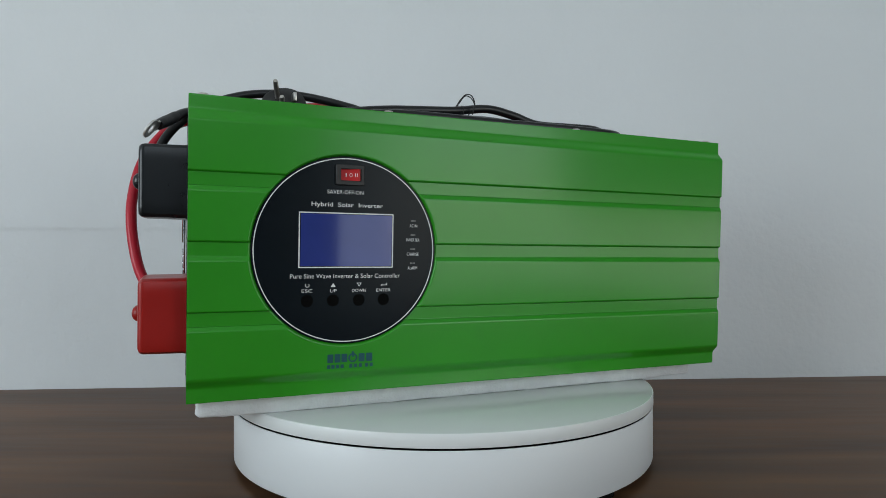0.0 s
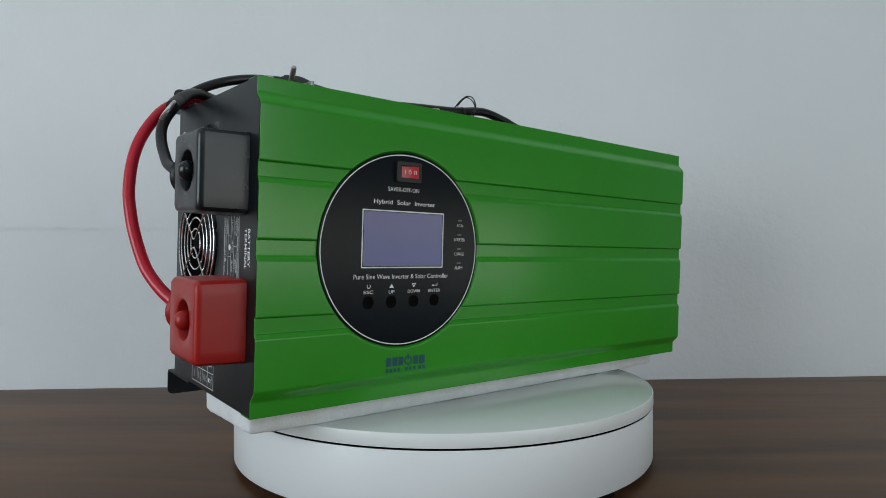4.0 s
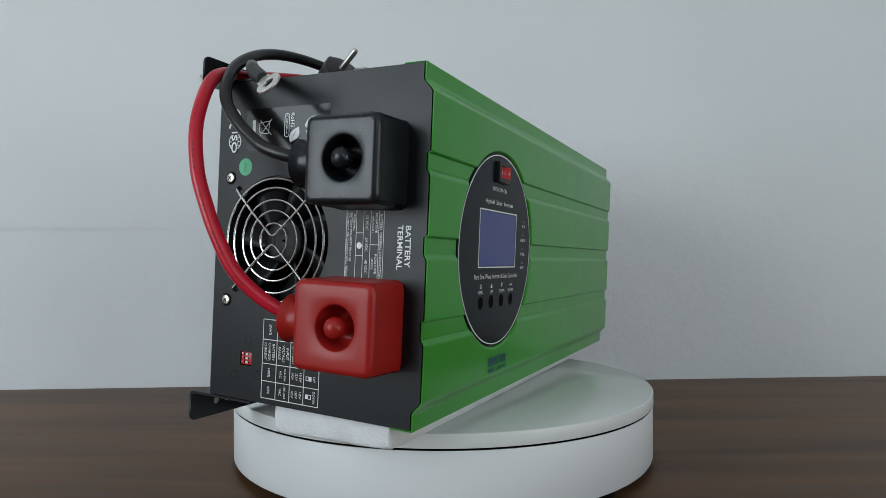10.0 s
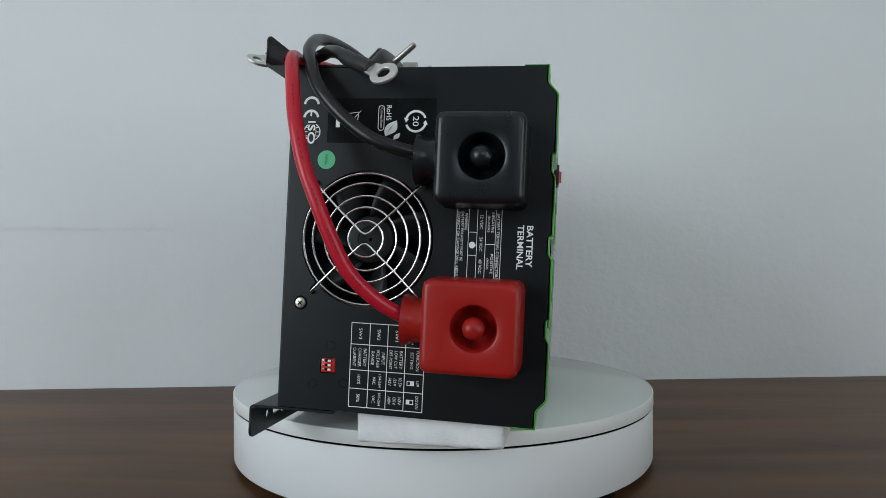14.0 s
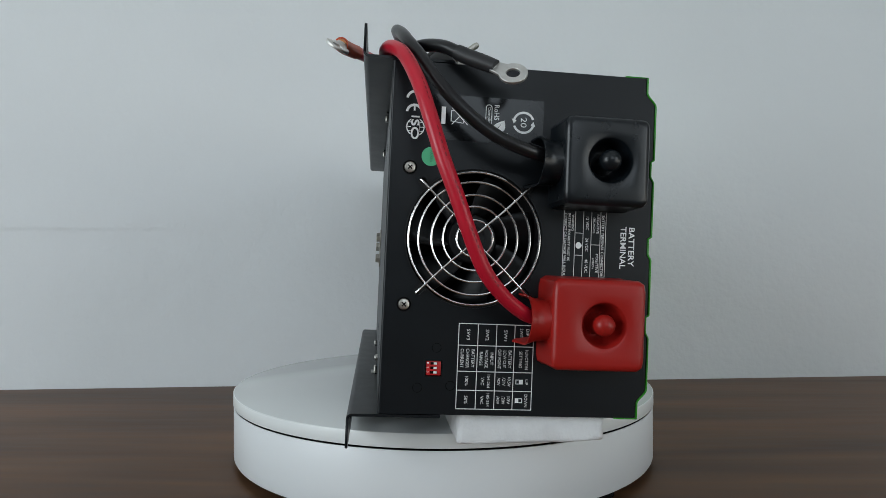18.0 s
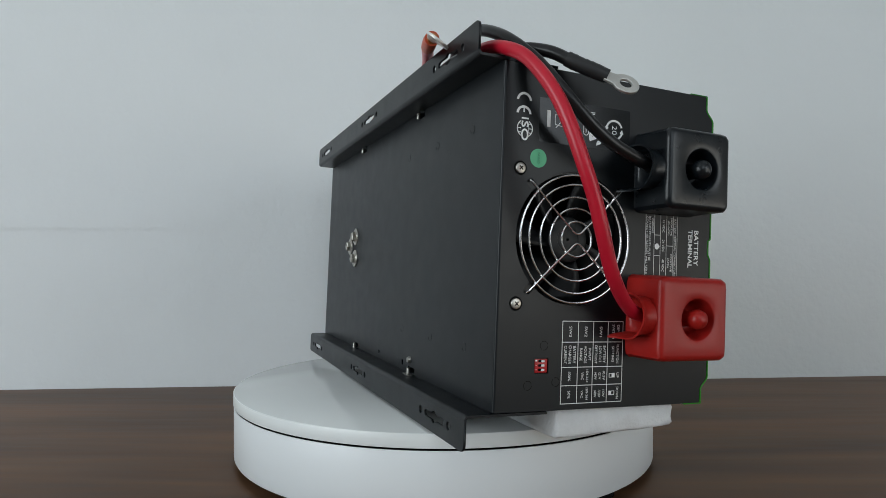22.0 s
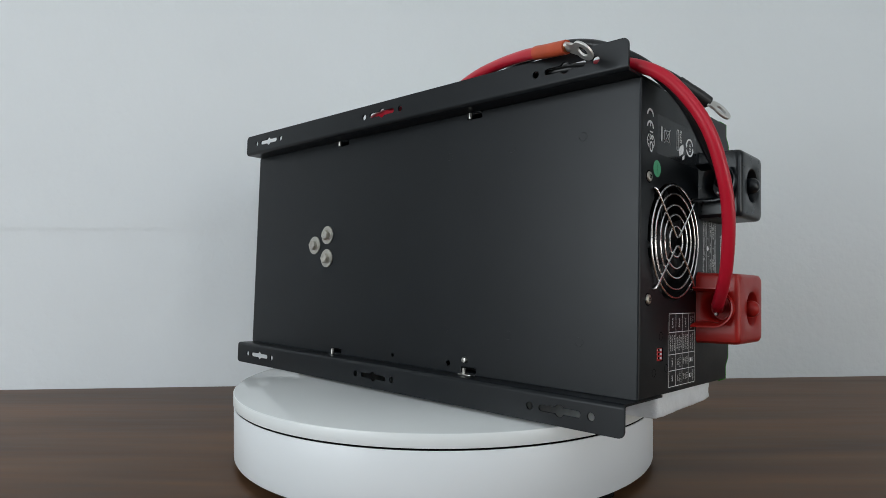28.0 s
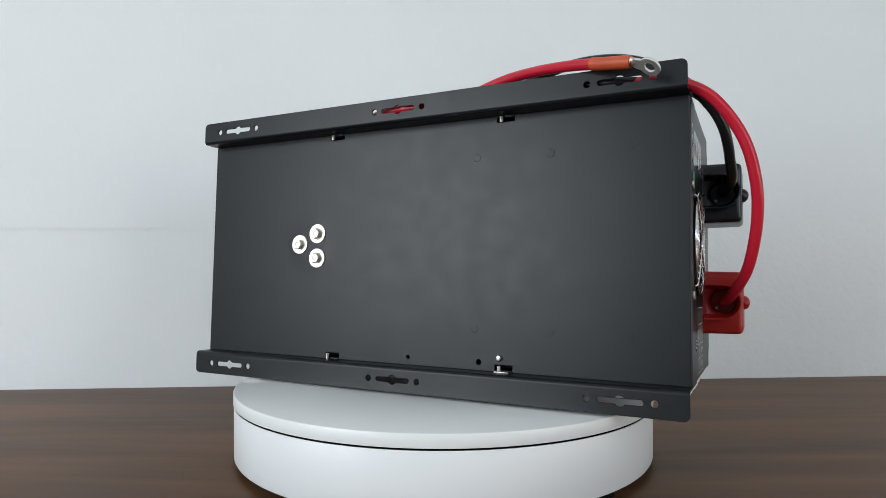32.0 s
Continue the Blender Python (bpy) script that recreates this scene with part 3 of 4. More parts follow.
# ---------------------------------------------------------------- fan
def build_fan():
    c = (103.0, 99.6)
    fan = tagged(new("cooling_fan"), "black cooling fan behind a chrome wire guard")
    fan.parent = INVERTER
    part("hub", lathe((22, c[0], c[1]), "u", [(0, 1), (-14.6, 1), (-14.6, 7.2), (-15.0, 7.5), (-15.0, 11.8), (-14.4, 13.4), (-12.6, 14.2), (0, 14.2)], 48), FANBLACK, fan)
    for k in range(7):
        bm = bmesh.new()
        a0 = 2 * math.pi * k / 7
        rows = []
        for j in range(7):
            r = 14 + (37.2 - 14) * j / 6
            sweep = 0.28 * j / 6
            row = []
            for i in range(5):
                f = i / 4
                a = a0 + sweep + (f - 0.5) * 0.66
                row.append(bm.verts.new(Vector((9.0 + 11 * f - 1.5 * math.sin(math.pi * f), c[0] + r * math.cos(a), c[1] + r * math.sin(a))) * MM))
            rows.append(row)
        for p, q in zip(rows, rows[1:]):
            for i in range(4):
                bm.faces.new((p[i], p[i + 1], q[i + 1], q[i]))
        ob = part("blade", bm, FANBLACK, fan)
        s = ob.modifiers.new("sheet", "SOLIDIFY")
        s.thickness = 0.0012
    part("housing", loft([circle((2 + h, c[0], c[1]), "u", r, 64) for h, r in ((0, 46), (0, 38.6), (22, 38.6), (22, 46), (0, 46))], False, False), BLACKPLASTIC, fan)
    # dark disc added behind the fan to black out the view inside
    part("dark_backing", lathe((24, c[0], c[1]), "u", [(0, 46), (1, 46)], 40), DARK, fan)
    guard = tagged(new("wire_guard"), "chrome wire finger guard of rings and spokes")
    guard.parent = fan
    for r in (37.4, 31.8, 24.5, 18.0, 10.3):
        part("ring", tube([(-1.6, c[0] + r * math.cos(a), c[1] + r * math.sin(a)) for a in np.linspace(0, 2 * math.pi, 73)[:-1]], 0.66, 8, True), CHROME, guard)
    for s in (1, -1):
        k = 0.7071
        pts = [(1.2, c[0] + 44.6 * k, c[1] + s * 44.6 * k), (-2.2, c[0] + 43.2 * k, c[1] + s * 43.2 * k), (-2.8, c[0] + 24 * k, c[1] + s * 24 * k), (-2.8, c[0] + 9 * k, c[1] + s * 10.5 * k),
               (-2.8, c[0] + 2.6, c[1] + s * 3.9), (-2.8, c[0], c[1] + s * 2.9), (-2.8, c[0] - 2.6, c[1] + s * 3.9), (-2.8, c[0] - 9 * k, c[1] + s * 10.5 * k), (-2.8, c[0] - 24 * k, c[1] + s * 24 * k), (-2.2, c[0] - 43.2 * k, c[1] + s * 43.2 * k), (1.2, c[0] - 44.6 * k, c[1] + s * 44.6 * k)]
        part("spoke", tube(smooth_path(pts, 6), 0.68, 8), CHROME, guard)


build_fan()


# ---------------------------------------------------------------- terminal boots
def squircle(u, v0, v1, w0, w1, r, n=64):
    """A rounded rectangle about its middle, sampled by angle so that it lofts cleanly into a circle."""
    cx, cy, hx, hy = (v0 + v1) / 2, (w0 + w1) / 2, (v1 - v0) / 2, (w1 - w0) / 2
    out = []
    for i in range(n):
        a = 2 * math.pi * (i + 0.5) / n
        dx, dy = math.cos(a), math.sin(a)
        k = 1 / max(abs(dx) / hx, abs(dy) / hy)
        x, y = dx * k, dy * k
        ex, ey = abs(x) - (hx - r), abs(y) - (hy - r)
        if ex > 0 and ey > 0:
            f = r / math.hypot(ex, ey)
            x, y = math.copysign(hx - r + ex * f, x), math.copysign(hy - r + ey * f, y)
        out.append((u, cx + x, cy + y))
    return out


def build_boot(v0, v1, w0, w1, hv, hw, neck_w, material_, label):
    boot = tagged(new("terminal_boot"), label)
    boot.parent = INVERTER
    rings = [squircle(-0.2, v0 - 0.8, v1 + 0.8, w0 - 0.8, w1 + 0.8, 4.5), squircle(-2.0, v0 - 0.4, v1 + 0.4, w0 - 0.4, w1 + 0.4, 4.5), squircle(-25.4, v0, v1, w0, w1, 4.5)]
    for k in range(1, 6):
        a = math.pi / 2 * k / 5
        s = 3.8 * (1 - math.cos(a))
        rings.append(squircle(-25.4 - 3.8 * math.sin(a), v0 + s, v1 - s, w0 + s, w1 - s, max(4.5 - s, 1.2)))

    def disc(u, r):
        return [(u, hv + r * math.cos(2 * math.pi * (i + 0.5) / 64), hw + r * math.sin(2 * math.pi * (i + 0.5) / 64)) for i in range(64)]
    mid = [tuple((Vector(a) * 0.5 + Vector(b) * 0.5)) for a, b in zip(rings[-1], disc(-29.2, 13.4))]
    rings += [mid, disc(-29.2, 13.2), disc(-28.8, 12.3), disc(-27.6, 11.6), disc(-23, 11.0), disc(-18.5, 10.2), disc(-15.6, 8.6), disc(-14.4, 6.6), disc(-14, 4), disc(-14, 1)]
    nw, cu = (w0 + w1) / 2 + neck_w, -14.8
    cap = part("cap", loft(rings), material_, boot, angle=35)
    # the hollow in which the cable ends
    drill = new("drill", mesh_of(lathe((cu, v1 - 13, nw), "v", [(0, 9.2), (1.5, 9.9), (18, 10.1)], 48), "drill", material_, angle=35))
    drill.parent = boot
    cut = cap.modifiers.new("hollow", "BOOLEAN")
    cut.operation, cut.solver, cut.object = "DIFFERENCE", "EXACT", drill
    me = bpy.data.meshes.new_from_object(cap.evaluated_get(bpy.context.evaluated_depsgraph_get()))
    cap.modifiers.clear()
    cap.data = me
    bpy.data.objects.remove(drill)
    part("knob", lathe((-14, hv, hw), "u", [(0, 6.4), (-3, 5.2), (-7, 4.7), (-10, 4.8), (-12.4, 5.6), (-14.8, 5.9), (-17.2, 5.2), (-18.9, 3.6), (-19.6, 1.8), (-19.8, 0.3)], 32), material_, boot)
    # a flared hood of U-shaped section, open towards the case, its lower lip drawn out to a point
    section = [(12.6 - 1.8 * i, 0.0, 1.0) for i in range(7)] + [(0.0, a, math.sin(a)) for a in np.linspace(math.pi / 2, 1.5 * math.pi, 25)] + [(1.8 * (i + 1), 0.0, -1.0) for i in range(7)]
    grid = []
    for i, (x, a, up) in enumerate(section):
        k = i / (len(section) - 1)
        tip = v1 + 11.2 + 4.6 * max(0.0, k - 0.72) ** 2 / 0.078 + 1.4 * max(0.0, 0.25 - k) / 0.25 + 0.4 * math.sin(11 * k)
        line = [(v1 - 1, 11.6), (v1 + 3, 11.2), (v1 + 7, 11.8), (tip - 2, 13.0), (tip, 13.8), (tip + 0.1, 12.8), (tip - 2, 11.8), (v1 + 6, 10.6), (v1 + 2, 10.1), (v1 - 0.5, 10.1)]
        grid.append([(cu + x + r * (math.cos(a) if a else 0.0), h, nw + r * up) for h, r in line])
    part("neck", loft(grid), material_, boot, angle=50)
    part("terminal_nut", lathe((cu + 5, v1 - 12.6, nw - 5), "v", [(0, 1.5), (1.2, 1.5), (1.6, 1.0)], 6), ZINC, boot)
    return cu, nw


BK = build_boot(13.2, 60.4, 119.2, 167.0, 35.5, 143.5, 0.0, BLACKBOOT, "black vinyl battery terminal boot with a round recess")
RK = build_boot(12.6, 63.8, 31.0, 79.8, 35.8, 55.5, 0.8, REDBOOT, "red vinyl battery terminal boot with a round recess")


# ---------------------------------------------------------------- front control panel
def build_control_panel():
    panel = tagged(new("control_panel"), "round black control panel with blue display")
    panel.parent = INVERTER
    holes = [rect2(70.6, 88.6, 135.2, 124.6, 0.4)] + [ring2(u, 64.9, 4.3, 28) for u in (75.6, 93.4, 111.7, 129.6)] + [rect2(95, 146.2, 112.4, 157.4)]
    part("overlay", plate("overlay", ring2(103.3, 99.6, 64.8, 128), holes, 1.6, basis("front", 0, 0), ACRYLIC, 0.15), None, panel, "glossy black overlay disc")
    flat("rim_line", [ring2(103.3, 99.6, 63.7, 128), ring2(103.3, 99.6, 63.0, 128)], basis("front", 0, 0), INK, panel)
    part("screen", box((69.8, FACE + 0.12, 88), (136, FACE + 2.4, 125.2)), SCREEN, panel, "unlit blue display")
    flat("display_line", [rect2(69.4, 87.4, 136.2, 125.6, 0.5), rect2(70.2, 88.2, 135.4, 124.8, 0.4)], basis("front", 0, 0), INK, panel)
    sw = tagged(new("rocker_switch"), "red three-position rocker switch in black bezel")
    sw.parent = panel
    part("bezel", plate("bezel", rect2(94.2, 145.0, 113.4, 158.2, 0.8), [rect2(96.9, 147.4, 111.6, 156.0, 0.4)], 3.6, basis("front", 0, 0, 2.7), BLACKPLASTIC, 0.4), None, sw)
    prof = [(96.9, 0.4), (96.9, -0.4), (99.0, -0.8), (103, -1.5), (106.6, -2.9), (109.2, -4.3), (110.4, -3.9), (110.6, 0.4)]
    part("rocker", loft([[(u, FACE + v, w) for u, v in prof] for w in (147.7, 155.7)]), REDSWITCH, sw, angle=25)
    for words, u, wd in (("I", 101.0, 0.7), ("O", 104.2, 2.2), ("II", 107.6, 1.8)):
        dv = 1.5 if u < 102 else 2.4 if u < 106 else 3.9
        text("rocker_mark", words, wd, 2.6, basis("front", u, 151.6, dv), sw)
    for u in (75.6, 93.4, 111.7, 129.6):
        # dark disc hides the green and gives the well its shade by colour
        part("button_well", lathe((u, FACE + 0.45, 64.9), "v", [(0.3, 4.28), (0, 4.28), (0, 0.1)], 28), DARK, panel)
        part("push_button", lathe((u, FACE + 2, 64.9), "v", [(0, 3.4), (-0.9, 3.4), (-1.2, 3.2), (-1.3, 2.7), (-1.25, 1.2), (-1.2, 0.1)], 28), FANBLACK, panel, "small black push button")
    ln = [("SAVER-OFF-ON", 101.2, 139.8, 25.4, 2.7), ("Hybrid  Solar  Inverter", 103.0, 130.6, 50.4, 3.9), ("Pure Sine Wave Inverter & Solar Controller", 102.8, 81.8, 77.6, 3.1),
          ("ESC", 75.5, 71.8, 7.3, 2.15), ("UP", 93.5, 71.6, 4.61, 2.15), ("DOWN", 111.7, 71.6, 9.98, 2.15), ("ENTER", 129.5, 71.6, 10.37, 2.15),
          ("AC IN", 151.3, 117.6, 5.95, 2.15), ("INVERTER", 151.1, 107.4, 10.18, 2.15), ("CHARGE", 151.1, 97.2, 9.02, 2.15), ("ALARM", 151.0, 87.2, 7.3, 2.15)]
    for words, u, w, wd, ht in ln:
        text("lettering", words, wd, ht, basis("front", u, w, 0.12), panel, bold=0.004 if ht > 3.7 else -0.002)
    b0 = basis("front", 0, 0)
    flat("up_mark", [[(91.6, 74.2), (95.2, 74.2), (93.4, 77.0)]], b0, INK, panel)
    flat("down_mark", [[(111.7, 74.2), (113.5, 77.0), (109.9, 77.0)], [(111.7, 74.9), (110.7, 76.6), (112.7, 76.6)]], b0, INK, panel)
    arc = [(75.6 + 1.5 * math.cos(a), 75.6 + 1.5 * math.sin(a)) for a in np.linspace(2.2, 7.2, 18)]
    arc += [(75.6 + 1.1 * math.cos(a), 75.6 + 1.1 * math.sin(a)) for a in np.linspace(7.2, 2.2, 18)]
    flat("return_mark", [arc], b0, INK, panel)
    flat("enter_mark", [[(127.2, 75.2), (128.6, 74.4), (128.6, 75.0), (132.0, 75.0), (132.0, 76.8), (131.6, 76.8), (131.6, 75.4), (128.6, 75.4), (128.6, 76.0)]], b0, INK, panel)
    for w in (121.2, 111.0, 100.8, 90.6):
        bars("indicator", [(149.3 + 0.95 * k, w - 0.55, 150.0 + 0.95 * k, w + 0.55) for k in range(4)], b0, GREYINK, panel)


build_control_panel()


def build_maker_mark():
    """The maker's mark as plain teal shapes: blocks for the letters and a ring with a stroke, and a row of small blocks under it."""
    m = basis("front", 0, 0, RIDGE * -1 + FACE + 0.62)
    mark = tagged(new("maker_mark"), "teal printed maker's mark")
    mark.parent = INVERTER
    bars("mark_block", [(89.8, 22.0, 93.8, 27.8), (94.8, 22.0, 98.8, 27.8), (99.6, 22.0, 103.6, 27.8), (111.8, 21.8, 116.0, 27.6), (117.2, 21.8, 121.6, 27.6)], m, TEAL, mark)
    flat("mark_ring", [ring2(107.6, 24.8, 3.2, 28), ring2(107.6, 24.8, 2.1, 28)], m, TEAL, mark)
    bars("mark_stroke", [(107.0, 25.4, 108.2, 29.2)], m, TEAL, mark)
    xs = [89.6, 92.6, 95.8, 99.0, 105.2, 108.4, 112.0, 116.4, 119.8]
    bars("mark_line", [(x, 17.9, x + 2.2, 20.5) for x in xs], m, TEAL, mark)


build_maker_mark()


# ---------------------------------------------------------------- printing on the fan side
def build_side_print():
    S = lambda v, w: basis("side", v, w, 0.15)
    up = basis("upright", 0, 0)
    text("lettering", "BATTERY", 22.6, 3.5, S(10.6, 99.0), INVERTER, bold=0.014)
    text("lettering", "TERMINAL", 24.4, 3.5, S(15.6, 98.4), INVERTER, bold=0.014)
    lab = tagged(new("battery_label"), "white printed battery connection label")
    lab.parent = INVERTER
    # x = -v, y = w
    t = 0.28
    rects = [(-51.4, 78, -51.4 + t, 121), (-26.4, 78, -26.4 + t, 121), (-44.6, 78, -44.6 + t, 121), (-39.8, 78, -39.8 + t, 121), (-29.6, 78, -29.6 + t, 121), (-35.0, 78, -35.0 + t, 121),
             (-44.6, 105.6, -39.8, 105.6 + t), (-44.6, 92.8, -39.8, 92.8 + t), (-35.0, 99.2, -29.6, 99.2 + t)]
    for r in rects:
        bars("label_line", [r], up, INK, lab)
    for words, v, w, wd, ht in (("BATTERY TERMINAL CONNECTORS", 28.0, 98.4, 36.0, 1.7), ("NEGATIVE", 31.0, 111.4, 11, 1.6), ("(BLACK)", 33.4, 110.6, 9.0, 1.6), ("POSITIVE", 31.0, 88.6, 11, 1.6), ("(RED)", 33.4, 88.6, 6.0, 1.6),
                                ("12 VDC", 37.3, 111.5, 8.6, 1.9), ("24 VDC", 37.3, 99.2, 8.6, 1.9), ("48 VDC", 37.3, 87.0, 8.6, 1.9), ("WARNING", 45.9, 111.6, 9.4, 1.6), ("BATTERY POLARITY MUST BE", 48.0, 103.2, 27.5, 1.6), ("CORRECT OR DAMAGE WILL RESULT", 50.2, 98.2, 37.5, 1.6)):
        text("lettering", words, wd * (0.9 if "VDC" in words else 1.0), ht * 0.92, S(v, w), lab)
    flat("drop_mark", [[(-42.2 + 1.7 * math.cos(a), 98.6 + 1.9 * math.sin(a)) for a in np.linspace(0.5, 5.8, 16)] + [(-40.0, 98.6)]], up, INK, lab)
    tab = tagged(new("switch_setting_table"), "white printed table of switch settings")
    tab.parent = INVERTER
    t = 0.42
    x = [-109.4, -98.4, -87.8, -77.3, -66.4]
    y = [3.8, 14.2, 24.8, 39.4, 51.6]
    rects = [(a - t / 2, y[0], a + t / 2, y[-1]) for a in x] + [(x[0], b - t / 2, x[-1], b + t / 2) for b in y]
    for r in rects:
        bars("table_line", [r], up, INK, tab)
    cols = [103.9, 93.1, 82.5, 71.9]
    cells = [("SW3", cols[0], 45.5, 7.0, 2.2), ("SW2", cols[1], 45.5, 7.0, 2.2), ("SW1", cols[2], 45.5, 7.0, 2.2), ("DIP", 69.9, 47.6, 4.4, 2.0), ("SWITCH", 73.4, 45.5, 9.6, 2.0), ("FUNCTION", 70.0, 32.2, 12.6, 2.0), ("SETTING", 73.4, 32.2, 10.6, 2.0),
             ("BATTERY", 100.8, 32.1, 11.4, 2.1), ("CHARGER", 103.9, 32.1, 12.2, 2.1), ("CURRENT", 107.0, 32.1, 12.0, 2.1), ("INPUT", 90.0, 32.1, 8.0, 2.1), ("VOLTAGE", 93.1, 32.1, 11.6, 2.1), ("RANGE", 96.2, 32.1, 8.6, 2.1),
             ("BATTERY", 79.6, 32.1, 11.4, 2.1), ("LOW CUT", 82.6, 32.1, 11.0, 2.1), ("OFF POINT", 85.6, 32.1, 12.4, 2.1), ("100%", cols[0], 19.5, 6.0, 2.1), ("50%", cols[0], 9.0, 5.0, 2.1),
             ("154-264", 91.4, 19.5, 8.4, 1.8), ("VAC", 94.8, 19.5, 5.0, 2.1), ("185-264", 91.4, 9.0, 8.2, 1.8), ("VAC", 94.8, 9.0, 5.0, 2.1),
             ("10.5V", 79.6, 19.5, 6.0, 2.0), ("/21V", 82.6, 19.5, 5.0, 2.0), ("/42V", 85.6, 19.5, 5.0, 2.0), ("10V", 79.6, 9.0, 4.8, 2.0), ("/20V", 82.6, 9.0, 5.0, 2.0), ("/40V", 85.6, 9.0, 5.0, 2.0),
             ("UP", 69.6, 19.5, 3.4, 2.0), ("DOWN", 69.6, 9.0, 8.0, 2.0)]
    for words, v, w, wd, ht in cells:
        text("lettering", words, wd * 0.88, ht * 0.86, S(v, w), tab)
    for w, lo in ((19.5, 1), (9.0, 0)):
        flat("switch_mark", [rect2(-75.8, w - 1.3, -71.6, w + 1.3), rect2(-75.4 if lo else -73.8, w - 0.95, -73.8 if lo else -72.0, w + 0.95)], up, INK, tab)
    # approval marks
    film = tagged(new("approval_marks"), "white printed approval marks on a glossy film")
    film.parent = INVERTER
    flat("film", [rect2(-129.6, 154.6, -65.6, 180.4, 0.4)], up, GHOST, film, thick=0.06)
    lift = basis("upright", 0, 0, 0.12)
    for cx, cy, kind in ((139.9, 178.9, "C"), (139.9, 171.2, "E")):
        a = np.linspace(radians(5), radians(175), 20)
        pts = [(-cx + 4.9 * math.cos(k), cy - 2.2 + 4.9 * math.sin(k)) for k in a] + [(-cx + 3.5 * math.cos(k), cy - 2.2 + 3.5 * math.sin(k)) for k in a[::-1]]
        flat("mark_arc", [pts], lift, INK, film)
        if kind == "E":
            bars("mark_bar", [(-cx - 0.5, cy - 1.2, -cx + 0.5, cy + 1.6)], lift, INK, film)
    flat("globe", [ring2(-139.0, 160.8, 5.2, 36), ring2(-139.0, 160.8, 4.6, 36)], lift, INK, film)
    flat("globe", [[(-139.0 + 5.2 * 0.5 * math.cos(k), 160.8 + 5.2 * math.sin(k)) for k in np.linspace(0, 2 * math.pi, 33)[:-1]], [(-139.0 + 2.0 * math.cos(k), 160.8 + 4.75 * math.sin(k)) for k in np.linspace(0, 2 * math.pi, 33)[:-1]]], lift, INK, film)
    bars("globe_line", [(-144, 160.6, -134, 161.05), (-143.4, 163.2, -134.6, 163.65), (-143.4, 158.2, -134.6, 158.65), (-139.25, 155.8, -138.8, 165.8)], lift, INK, film)
    flat("globe_band", [rect2(-141.6, 153.6, -136.8, 167.2)], basis("upright", 0, 0, 0.3), BLACK, film)
    for dv, lift_ in ((-0.22, 0.48), (0.22, 0.52)):
        text("lettering", "ISO", 13.2, 4.3, basis("side", 139.2 + dv, 160.4, lift_), film)
    bars("bin_bar", [(-124.6, 163.6, -122.2, 173.4)], lift, INK, film)
    tl = 0.4
    for p, q in (((-118.6, 163.6), (-109.6, 173.4)), ((-109.4, 163.8), (-118.8, 173.2)), ((-119, 165.4), (-119, 171.6)), ((-112.0, 164.6), (-111.0, 172.4)), ((-119, 165.6), (-112, 164.6)), ((-119, 171.4), (-111.2, 172.4))):
        d = (Vector(q) - Vector(p)).normalized()
        s = Vector((-d.y, d.x)) * tl / 2
        flat("bin_line", [[tuple(Vector(p) + s), tuple(Vector(q) + s), tuple(Vector(q) - s), tuple(Vector(p) - s)]], lift, INK, film)
    text("lettering", "RoHS", 8.6, 3.0, basis("side", 93.0, 172.0, 0.3), film, bold=0.01)
    flat("capsule", [rect2(-99.4, 161.8, -95.6, 176.4, 1.8), rect2(-99.0, 162.2, -96.0, 176.0, 1.5)], lift, INK, film)
    text("lettering", "Compliant", 11.6, 2.0, basis("side", 97.5, 169.2, 0.3), film)
    for (x0, y0), (x1, y1), fat in (((-94.6, 158.6), (-88.4, 167.8), 0.36), ((-89.8, 156.6), (-86.2, 160.6), 0.3)):
        d, k = Vector((x1 - x0, y1 - y0)), np.linspace(0, 1, 12)
        n = Vector((-d.y, d.x)) * fat
        edge = [Vector((x0, y0)) + d * t + n * math.sin(math.pi * t ** 0.8) * 0.8 for t in k]
        other = [Vector((x0, y0)) + d * t - n * math.sin(math.pi * t ** 1.2) * 0.8 for t in k[1:-1]][::-1]
        vein = [tuple(Vector((x0, y0)) + d * t + n * o) for t, o in ((0.12, 0.02), (0.5, 0.16), (0.86, 0.05), (0.5, 0.06))]
        flat("leaf_mark", [[tuple(q) for q in edge + other], vein], lift, INK, film)
    for a0 in (0.35, 3.5):
        k = np.linspace(a0, a0 + 2.5, 20)
        flat("cycle_arc", [[(-77.2 + 6.4 * math.cos(t), 167.3 + 6.4 * math.sin(t)) for t in k] + [(-77.2 + 5.1 * math.cos(t), 167.3 + 5.1 * math.sin(t)) for t in k[::-1]]], lift, INK, film)
        e = a0 + 2.5
        flat("cycle_arrow", [[(-77.2 + 7.2 * math.cos(e), 167.3 + 7.2 * math.sin(e)), (-77.2 + 4.3 * math.cos(e), 167.3 + 4.3 * math.sin(e)), (-77.2 + 5.8 * math.cos(e + 0.42), 167.3 + 5.8 * math.sin(e + 0.42))]], lift, INK, film)
    text("lettering", "20", 5.6, 3.5, basis("side", 77.2, 167.3, 0.3), film, bold=0.0)
    st = flat("pass_sticker", [ring2(-129.4, 144.7, 5.4, 40)], up, STICKER, INVERTER, "round green inspection sticker")
    text("lettering", "PASSED", 6.4, 1.4, basis("side", 129.4, 144.7, 0.3), st, STICKERINK)
    # switch block in its window
    dip = tagged(new("dip_switch"), "red three-way switch block with white sliders")
    dip.parent = INVERTER
    part("block", box((0.5, 118.6, 22.0), (6, 127.0, 29.8), 0.3), REDSWITCH, dip)
